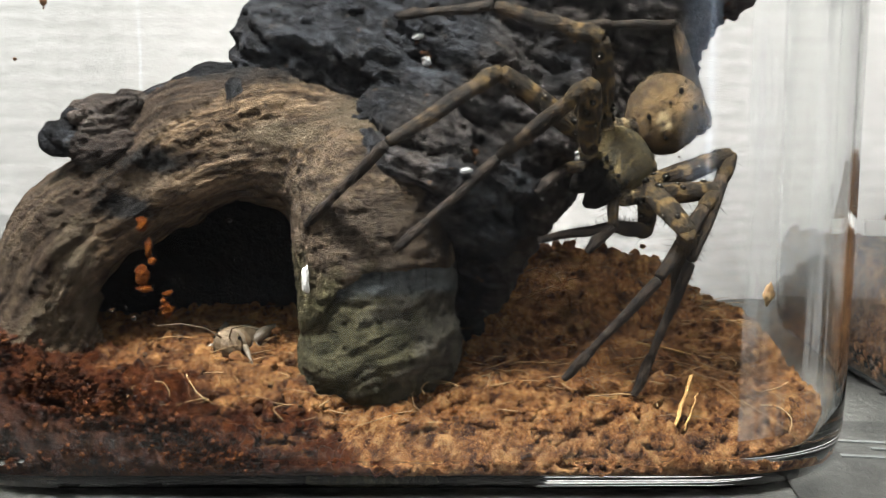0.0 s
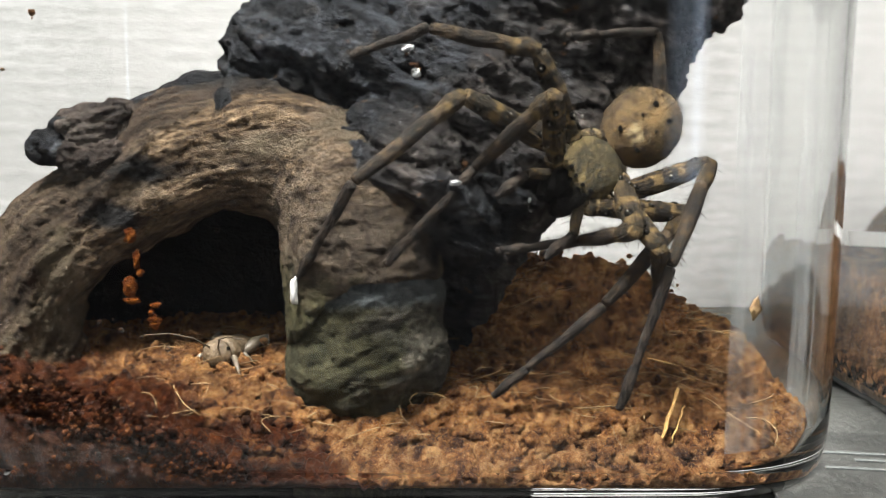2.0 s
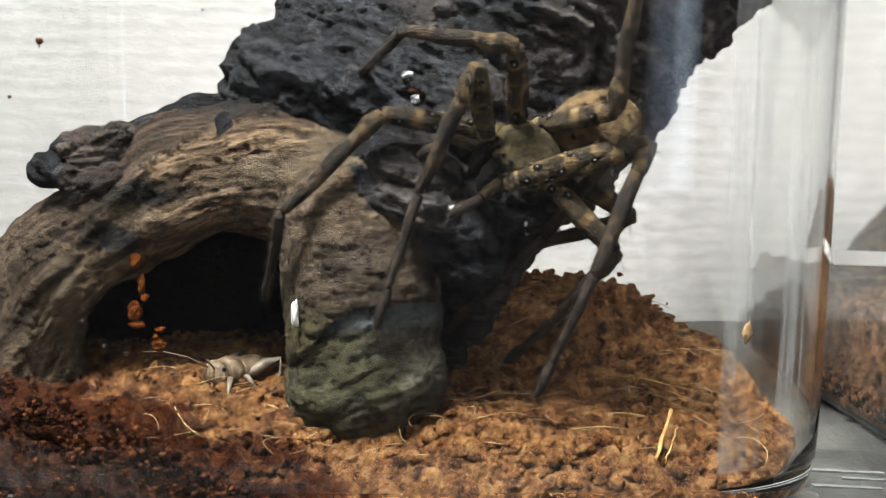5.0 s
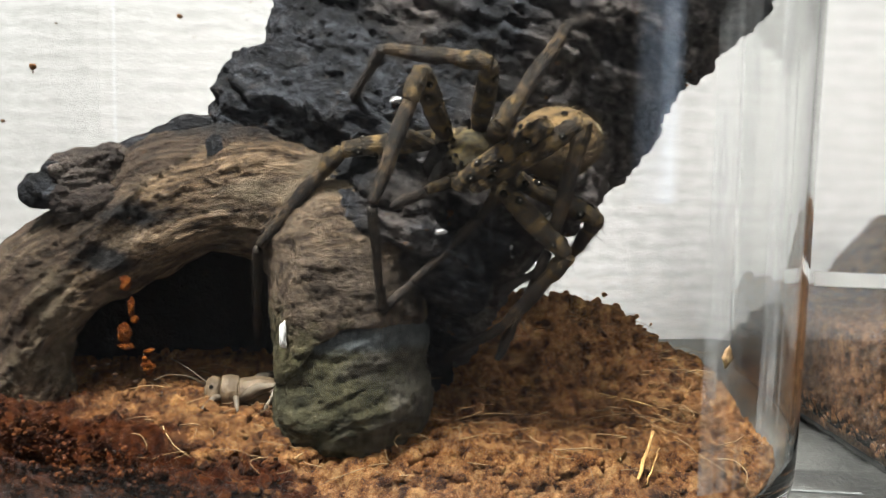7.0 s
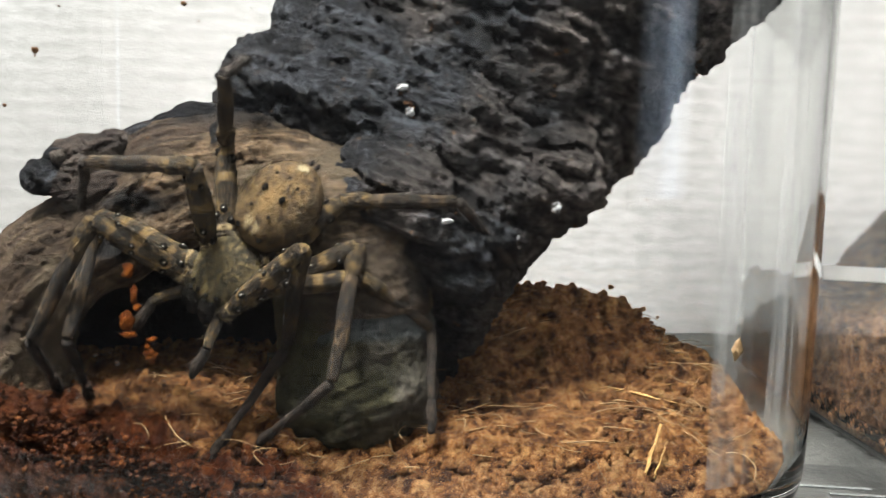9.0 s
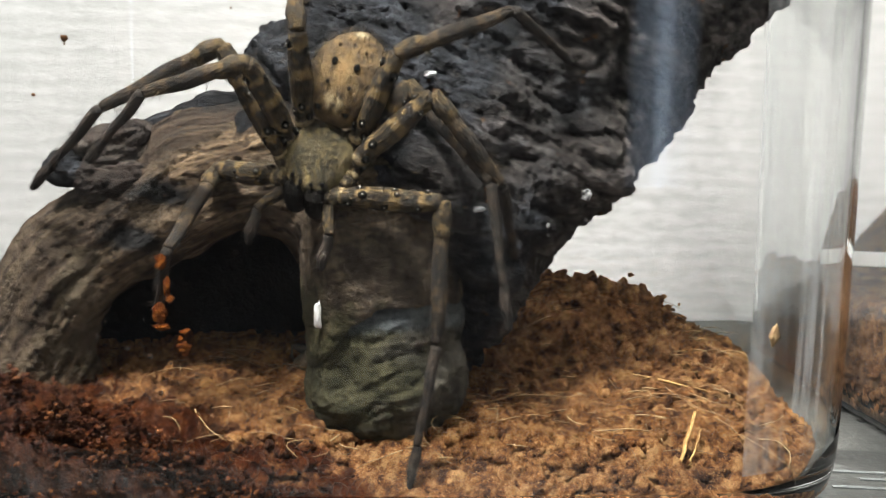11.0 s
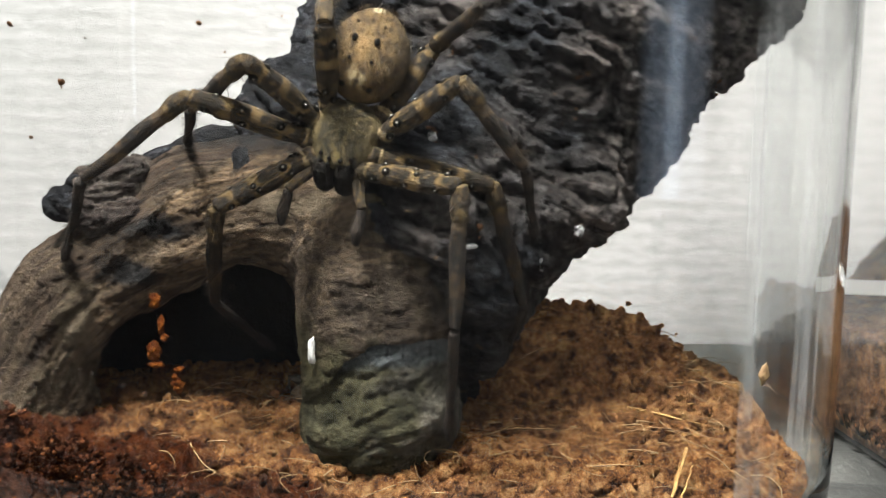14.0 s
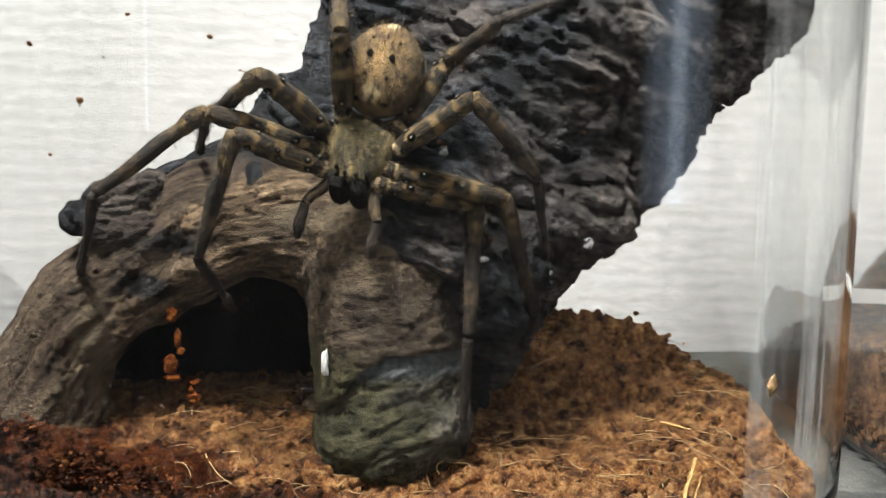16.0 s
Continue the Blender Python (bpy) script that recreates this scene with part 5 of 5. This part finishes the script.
for k in range(26):
    q = skin_points[rng.randrange(len(skin_points))]
    for j in range(rng.randrange(2, 12)):
        r = 0.00010 + 0.00038 * rng.random() ** 2
        spots.append((q.co.x + rng.gauss(0, 0.0008), q.co.y + rng.uniform(-0.0003, 0.0004), q.co.z + rng.gauss(0, 0.0010), r))
tagged(put("soil_on_wood", scatter(spots, SHAPES, 9), M_SOIL_DARK), "small tan soil crumbs caught on the driftwood", "soil", kind="stuff")

pieces = []
for k in range(12):
    q = skin_points[rng.randrange(len(skin_points))]
    pieces.append(fibre(rng, q.co.x, q.co.y - 0.0004, q.co.z, rng.uniform(0.002, 0.006), 0.00007))
tagged(put("fibres_on_wood", mesh_from("fibres_on_wood", *joined(pieces)), M_FIBRE), "thin pale coir fibres caught on charred wood", "fibres", kind="stuff")
spots = []
BACK_Y = CY1 - 0.0018
for k in range(34):
    x, z = rng.uniform(-0.125, 0.064), 0.045 + 0.085 * rng.random()
    if k < 26:
        x = rng.uniform(-0.125, -0.05)
    if x > CX0 + 0.034:
        spots.append((x, BACK_Y, z, 0.00012 + 0.00040 * rng.random() ** 3))
for k in range(26):
    x, z = -0.088 + 0.06 * rng.random(), 0.050 + 0.052 * rng.random()
    spots.append((x, glass_y(x, 0.0002), z, 0.00006 + 0.00020 * rng.random() ** 2))
spots += [(-0.0630, BACK_Y, 0.1010, 0.0006), (0.0628, BACK_Y - 0.004, 0.0520, 0.0003)]
for x, z, r in ((-0.0745, 0.0965, 0.0007), (-0.0720, 0.0880, 0.0005), (-0.0640, 0.0790, 0.0006), (-0.0690, 0.0700, 0.0004), (-0.0560, 0.0930, 0.0004), (-0.0600, 0.0860, 0.0003)):
    spots.append((x, glass_y(x, 0.3 * r), z, r * 0.8))
me = scatter(spots, SHAPES, 12)
tagged(put("dirt_specks", me, M_SOIL_DARK), "small brown dirt specks on the clear panes", "dirt", kind="stuff")


# ---- the cricket ----
M_CRICKET = mat_simple("pale_cricket", (0.080, 0.054, 0.028), (0.175, 0.125, 0.074), 500, 0.45, 0.0002, 1500)
M_CRICKET_LEG = mat_simple("pale_leg", (0.085, 0.067, 0.046), (0.150, 0.122, 0.088), 600, 0.5)


def build_cricket():
    """Head along +Y, feet at the origin's height."""
    c = thing("cricket", None, "small pale tan cricket on the soil under the arch", "cricket")
    put("abdomen", egg([(-0.0085, 0.0006), (-0.0078, 0.0016), (-0.005, 0.0026), (-0.002, 0.0028), (0.0, 0.0024), (0.0006, 0.0008)], 1.0, 0.85, 2, 0.0004, 18), M_CRICKET, c).location = (0, 0, 0.0030)
    put("thorax", egg([(-0.0004, 0.0010), (0.0002, 0.0024), (0.0015, 0.0027), (0.0026, 0.0024), (0.003, 0.0010)], 1.0, 0.95, 3, 0.0002, 18), M_CRICKET, c).location = (0, 0, 0.0031)
    head = put("head", egg([(0.0, 0.0010), (0.0005, 0.0021), (0.0014, 0.0023), (0.0022, 0.0017), (0.0026, 0.0005)], 1.0, 1.05, 4, 0.0002, 18), M_CRICKET, c)
    head.location = (0, 0.0027, 0.0030)
    for sx in (-1, 1):
        put("eye", ball(0.00036), M_EYE, head, "dark eye").location = (sx * 0.0018, 0.0014, 0.0010)
        put("antenna", mesh_from("antenna", *tube([(sx * 0.0005, 0.002, 0.001), (sx * 0.002, 0.005, 0.0028), (sx * 0.0045, 0.0075, 0.0036), (sx * 0.0075, 0.009, 0.0034)], [0.00014, 0.00011, 0.00008, 0.00004], 5)), M_CRICKET_LEG, head)
        for y, out, fwd in ((0.0022, 0.0038, 0.0028), (0.0006, 0.0042, -0.0006)):
            put("leg", mesh_from("leg", *tube([(sx * 0.0012, y, 0.0022), (sx * out * 0.7, y + fwd * 0.5, 0.0026), (sx * out, y + fwd, 0.0012), (sx * (out + 0.0008), y + fwd * 1.3, 0.0)], [0.00055, 0.00050, 0.00032, 0.00014], 7)), M_CRICKET_LEG, c)
        put("hind_leg", mesh_from("hind_leg", *tube([(sx * 0.0018, -0.0006, 0.0024), (sx * 0.0032, -0.0030, 0.0042), (sx * 0.0040, -0.0056, 0.0050), (sx * 0.0048, -0.0050, 0.0030), (sx * 0.0060, -0.0030, 0.0002), (sx * 0.0064, -0.0022, 0.0)], [0.00080, 0.00105, 0.00042, 0.00034, 0.00028, 0.00014], 8)), M_CRICKET_LEG, c)
        put("cercus", mesh_from("cercus", *tube([(sx * 0.0004, -0.0083, 0.0030), (sx * 0.0012, -0.0105, 0.0036), (sx * 0.0018, -0.0122, 0.0036)], [0.00014, 0.0001, 0.00004], 5)), M_CRICKET_LEG, c)
    c.scale = (1.35, 1.35, 1.35)
    return c


cricket = build_cricket()


# ---- printed marks on the table ----
M_PRINT = mat_simple("pale_print", (0.10, 0.11, 0.105), (0.17, 0.18, 0.175), 200, 0.7)
mat = thing("printed_mat", pose(0.098, 0.168, BASE + 0.0006, 0, 0, -8), "dark printed mat with pale bars on the table", "mat")
put("sheet", box_bm(0.07, 0.05, 0.0008, 0.0003), M_TABLE, mat)
for k, (bx, by, bl) in enumerate(((-0.014, 0.010, 0.016), (-0.010, 0.006, 0.011), (-0.016, 0.001, 0.013), (0.004, -0.003, 0.018), (-0.006, -0.008, 0.014), (0.012, -0.013, 0.020), (0.010, 0.009, 0.012))):
    put("bar", box_bm(bl, 0.0011, 0.0003), M_PRINT, mat).location = (bx, by, 0.0006)


# ---- what moves ----
STANCES = []


def stance(t, place, turn, **legs):
    """The spider at t: its place, its turn (quaternion), and for each leg the bearing and rise of femur, tibia and foot in its own space."""
    STANCES.append((t, Vector(place), turn, legs))


def set_stances():
    stance(0.0, (0.03309, 0.17400, 0.05341), (0.1720, 0.3803, -0.4149, 0.8085),
           r1=((72, 53), (-8, -77), (1, -17)), r2=((71, 3), (8, -12), (-11, -71)), r3=((97, 41), (72, -30), (67, -55)), r4=((-139, 15), (123, 0), (32, -1)),
           l1=((-142, 15), (-4, 0), (-18, -50)), l2=((-157, 14), (-16, -3), (-31, -28)), l3=((-37, 40), (-137, -53), (-109, -51)), l4=((-98, -47), (31, 30), (63, -72)))
    stance(2.0, (0.02925, 0.17300, 0.05395), (0.2403, 0.3613, -0.4172, 0.7985),
           r1=((67, 58), (-11, -78), (-8, -3)), r2=((57, 9), (-2, -12), (-35, -66)), r3=((87, 28), (53, -18), (50, -62)), r4=((-148, -2), (122, 13), (22, 8)),
           l1=((-138, 12), (-6, -10), (-3, -37)), l2=((-160, 19), (-19, 4), (-36, -25)), l3=((-50, 39), (-136, -55), (-133, -57)), l4=((-30, 35), (148, -77), (24, 20)))
    stance(3.0, (0.02722, 0.17200, 0.05548), (0.3116, 0.3087, -0.4029, 0.8033),
           r1=((72, 68), (10, -71), (-20, 3)), r2=((55, 18), (-8, -8), (-26, -66)), r3=((84, 44), (47, -10), (57, -59)), r4=((-160, 19), (44, 53), (102, -57)),
           l1=((-147, 3), (-17, -60), (1, -35)), l2=((-157, 14), (-26, 7), (-38, -33)), l3=((-101, -6), (-76, -85), (-104, -85)), l4=((-127, -36), (71, -71), (18, 20)))
    stance(3.5, (0.02456, 0.17100, 0.05803), (0.3721, 0.2761, -0.3852, 0.7981),
           r1=((68, 76), (13, -64), (-30, 3)), r2=((46, 22), (-14, -9), (-13, -72)), r3=((72, 55), (44, -9), (60, -57)), r4=((-171, 10), (17, 59), (92, -52)),
           l1=((-158, -4), (-10, -65), (7, -48)), l2=((-157, 2), (-33, 8), (-40, -37)), l3=((-96, -6), (-3, -71), (-10, -87)), l4=((-127, -32), (4, 22), (64, -59)))
    stance(6.3, (0.01096, 0.16900, 0.06519), (0.5507, 0.2871, -0.2965, 0.7255),
           r1=((13, 68), (-58, -36), (-104, -71)), r2=((5, -6), (-24, -44), (-71, -81)), r3=((-27, 85), (28, -10), (60, -73)), r4=((-63, 53), (139, 26), (131, -33)),
           l1=((-180, 45), (-12, -70), (-29, -22)), l2=((-177, 43), (-65, -62), (-47, -65)), l3=((-127, -18), (-17, -59), (25, -63)), l4=((-151, -16), (112, -73), (-26, 15)))
    stance(7.0, (0.01122, 0.16900, 0.06568), (0.5511, 0.2863, -0.2976, 0.7251),
           r1=((12, 69), (-57, -36), (-106, -71)), r2=((6, -8), (-24, -44), (-73, -80)), r3=((-8, 86), (32, -14), (55, -71)), r4=((-64, 54), (138, 25), (132, -32)),
           l1=((-180, 45), (-10, -70), (-30, -20)), l2=((-177, 42), (-66, -62), (-47, -65)), l3=((-127, -18), (-17, -59), (25, -63)), l4=((-151, -15), (113, -73), (-26, 15)))
    stance(7.8, (0.01122, 0.16900, 0.06568), (0.5511, 0.2863, -0.2976, 0.7251),
           r1=((12, 69), (-57, -36), (-106, -71)), r2=((6, -8), (-24, -44), (-73, -80)), r3=((-8, 86), (32, -14), (55, -71)), r4=((-64, 54), (138, 25), (132, -32)),
           l1=((-180, 45), (-10, -70), (-30, -20)), l2=((-177, 42), (-66, -62), (-47, -65)), l3=((-127, -18), (-17, -59), (25, -63)), l4=((-151, -15), (113, -73), (-26, 15)))
    stance(8.0, (0.00288, 0.16800, 0.06750), (0.5165, 0.2461, -0.3424, 0.7453),
           r1=((-154, 71), (61, -70), (-49, 21)), r2=((9, 17), (-29, -53), (52, -77)), r3=((-172, 84), (47, -18), (27, -47)), r4=((135, 14), (-98, 51), (137, -31)),
           l1=((-172, 35), (-11, -26), (3, -46)), l2=((-170, 39), (-17, -67), (-23, -39)), l3=((-120, 7), (-23, -71), (51, -64)), l4=((-169, -22), (-57, 23), (96, -67)))
    stance(8.3, (-0.03539, 0.16500, 0.04323), (0.3139, 0.1380, -0.5496, 0.7618),
           r1=((80, 31), (-5, -20), (5, -70)), r2=((78, -6), (-37, 13), (-7, -66)), r3=((152, 58), (56, -4), (33, -63)), r4=((137, 1), (-165, 70), (127, -57)),
           l1=((-161, 24), (-15, -49), (-5, -3)), l2=((-156, -7), (-31, 6), (22, -41)), l3=((-136, -3), (-93, -34), (-31, -37)), l4=((-170, 2), (-134, -15), (-91, -56)))
    stance(9.0, (-0.03538, 0.16500, 0.04194), (0.3122, 0.1376, -0.5491, 0.7630),
           r1=((80, 32), (-6, -19), (5, -71)), r2=((77, -6), (-38, 14), (-7, -67)), r3=((151, 59), (56, -5), (34, -64)), r4=((137, 0), (-164, 71), (128, -57)),
           l1=((-161, 25), (-13, -51), (-7, 1)), l2=((-157, -6), (-32, 6), (21, -38)), l3=((-135, -10), (-99, -50), (-41, 10)), l4=((-171, 2), (-133, -15), (-91, -56)))
    stance(9.12, (-0.03538, 0.16500, 0.04194), (0.3122, 0.1376, -0.5491, 0.7630),
           r1=((80, 32), (-6, -19), (5, -71)), r2=((77, -6), (-38, 14), (-7, -67)), r3=((151, 59), (56, -5), (34, -64)), r4=((137, 0), (-164, 71), (128, -57)),
           l1=((-161, 25), (-13, -51), (-7, 1)), l2=((-157, -6), (-32, 6), (21, -38)), l3=((-135, -10), (-99, -50), (-41, 10)), l4=((-171, 2), (-133, -15), (-91, -56)))
    stance(9.5, (-0.02862, 0.16600, 0.04841), (0.2146, 0.0892, -0.5849, 0.7771),
           r1=((89, 5), (-25, 16), (-4, -54)), r2=((128, -10), (20, 29), (32, -46)), r3=((146, 52), (81, -15), (59, -39)), r4=((144, -8), (105, 87), (162, -58)),
           l1=((-127, 27), (9, -27), (19, -13)), l2=((-125, 22), (-34, -38), (-42, -5)), l3=((-133, -11), (-49, -21), (-19, -47)), l4=((-163, 8), (-144, 29), (-156, -52)))
    stance(11.9, (-0.02284, 0.16700, 0.06580), (0.1517, 0.0543, -0.5772, 0.8006),
           r1=((86, -52), (-1, 50), (42, -62)), r2=((134, 52), (63, -34), (46, -33)), r3=((121, 63), (51, -15), (32, -38)), r4=((-176, 66), (155, -32), (157, -34)),
           l1=((-95, -4), (-28, -11), (-21, -11)), l2=((169, -22), (-66, 30), (-20, -28)), l3=((-150, 38), (-67, -26), (-44, -61)), l4=((-170, 46), (-127, -16), (-83, -57)))
    stance(12.5, (-0.02093, 0.16700, 0.07075), (0.1456, 0.0521, -0.5782, 0.8011),
           r1=((50, 23), (25, -54), (9, -51)), r2=((122, 30), (76, -24), (64, -4)), r3=((111, 37), (54, -28), (43, -35)), r4=((178, 64), (156, -30), (158, -28)),
           l1=((-86, 13), (-30, -17), (-26, -19)), l2=((-167, -23), (-34, 1), (-34, -32)), l3=((-142, 39), (-66, -39), (-27, -65)), l4=((-169, -5), (-100, 57), (-157, -45)))
    stance(13.0, (-0.01917, 0.16700, 0.07127), (0.1355, 0.0480, -0.5812, 0.8010),
           r1=((36, 8), (7, -45), (-11, -44)), r2=((87, 22), (47, -12), (36, -38)), r3=((106, 48), (53, -16), (46, -36)), r4=((175, 60), (158, -30), (160, -28)),
           l1=((-70, 10), (-25, -38), (-21, -13)), l2=((-115, -8), (-62, -12), (-63, -27)), l3=((-159, -11), (-52, 1), (-26, -54)), l4=((-164, -13), (-89, 66), (-151, -43)))
    stance(13.5, (-0.01836, 0.16700, 0.07153), (0.1348, 0.0477, -0.5820, 0.8006),
           r1=((56, 6), (25, -38), (21, -32)), r2=((88, 24), (43, -17), (32, -53)), r3=((107, 35), (55, 13), (103, -48)), r4=((170, 57), (157, -33), (159, -29)),
           l1=((-98, -23), (-15, -21), (-9, -30)), l2=((-92, -14), (-59, -44), (-30, -40)), l3=((-141, 43), (-63, -36), (-30, -61)), l4=((-164, -12), (-91, 66), (-151, -43)))
    stance(14.0, (-0.01898, 0.16700, 0.07136), (0.1346, 0.0476, -0.5822, 0.8004),
           r1=((44, 2), (4, -55), (-61, -69)), r2=((87, 28), (43, -19), (32, -54)), r3=((102, 55), (61, -47), (73, -72)), r4=((175, 62), (157, -30), (159, -28)),
           l1=((-89, 21), (-13, -22), (-11, -45)), l2=((-95, -16), (-33, -37), (5, -70)), l3=((-129, 32), (-59, -34), (-32, -63)), l4=((-163, -10), (-98, 65), (-151, -45)))
    stance(15.2, (-0.01886, 0.16700, 0.07167), (0.1351, 0.0476, -0.5829, 0.7998),
           r1=((45, 2), (2, -54), (-59, -70)), r2=((90, 21), (41, -14), (31, -54)), r3=((105, 53), (61, -46), (72, -72)), r4=((172, 54), (156, -33), (160, -29)),
           l1=((-89, 21), (-13, -22), (-12, -43)), l2=((-96, -16), (-34, -38), (6, -70)), l3=((-129, 30), (-59, -35), (-29, -61)), l4=((-162, -10), (-102, 64), (-152, -45)))
    stance(15.8, (-0.01853, 0.16700, 0.07160), (0.1358, 0.0478, -0.5832, 0.7995),
           r1=((84, 43), (11, -35), (-21, -77)), r2=((89, 22), (41, -12), (29, -55)), r3=((104, 52), (61, -46), (78, -71)), r4=((171, 54), (156, -33), (160, -29)),
           l1=((-100, -24), (-12, -8), (-12, -35)), l2=((-96, -18), (-33, -38), (5, -70)), l3=((-128, 33), (-64, -41), (-28, -53)), l4=((-163, -10), (-101, 63), (-152, -45)))


def aim(at, way, back):
    """The pose of a leg segment at a joint, with its length along way."""
    y = way.normalized()
    x = y.cross(back)
    x = x.normalized() if x.length > 1e-4 else y.orthogonal().normalized()
    m = Matrix((x, y, x.cross(y))).transposed().to_4x4()
    return Matrix.Translation(at) @ m


def bearing(a, e):
    a, e = radians(a), radians(e)
    return Vector((math.sin(a) * math.cos(e), math.cos(a) * math.cos(e), math.sin(e)))


def between(u, v, f):
    """A direction on the way from u to v."""
    return (u * (1 - f) + v * f + Vector((0, 0, 1e-5))).normalized()


def spider_rows():
    """Rows at the stances, and every tenth of a second while it moves."""
    quats = [Euler((0, 0, 0)).to_quaternion() for _ in STANCES]
    for i, s in enumerate(STANCES):
        quats[i][:] = s[2]
        if i:
            quats[i].make_compatible(quats[i - 1])
    body, legs = [], {n: ([], [], []) for n in SEGMENTS}
    for i, (t0, p0, _, l0) in enumerate(STANCES):
        last = i == len(STANCES) - 1
        t1, p1, _, l1 = STANCES[i] if last else STANCES[i + 1]
        steps = 1 if last else max(1, min(12, round((t1 - t0) / 0.1)))
        for k in range(steps):
            f = k / steps
            t, g = t0 + (t1 - t0) * f, f * f * (3 - 2 * f)
            q = quats[i] if last else quats[i].slerp(quats[i + 1], g)
            body.append((t, Matrix.LocRotScale(p0.lerp(p1, g), q, None)))
            for n, (fem, tib, met, hip, lengths) in SEGMENTS.items():
                at = Vector(hip)
                for s in range(3):
                    way = between(bearing(*l0[n][s]), bearing(*l1[n][s]), g)
                    start = at + way * (0.0052 if s == 1 else 0.0)
                    legs[n][s].append((t, aim(start, way, Vector((0, 0, 1)))))
                    at = at + way * lengths[s]
    return body, legs


def motions():
    set_stances()
    body, legs = spider_rows()
    final = [(16.0, body[-1][1])]
    walk(spider, [r for r in body if r[0] < 15.99] + final)
    for n, rows in legs.items():
        for part, r in zip(SEGMENTS[n][:3], rows):
            walk(part, [x for x in r if x[0] < 15.99] + [(16.0, r[-1][1])])
    walk(cricket, [(0.0, pose(-0.0425, 0.1890, 0.0115, 6, 0, 172)), (0.9, pose(-0.0425, 0.1890, 0.0115, 6, 0, 172)), (1.3, pose(-0.0418, 0.1890, 0.0115, 6, 0, 168)),
                   (4.2, pose(-0.0418, 0.1890, 0.0115, 6, 0, 168)), (6.3, pose(-0.0365, 0.1880, 0.0118, 2, 0, 96)), (7.9, pose(-0.0365, 0.1880, 0.0118, 2, 0, 96)),
                   (8.2, pose(-0.0300, 0.1960, 0.0115, 0, 0, 30)), (8.6, pose(-0.0240, 0.2040, 0.0115, 0, 0, -40)), (16.0, pose(-0.0240, 0.2040, 0.0115, 0, 0, -40))])


motions()
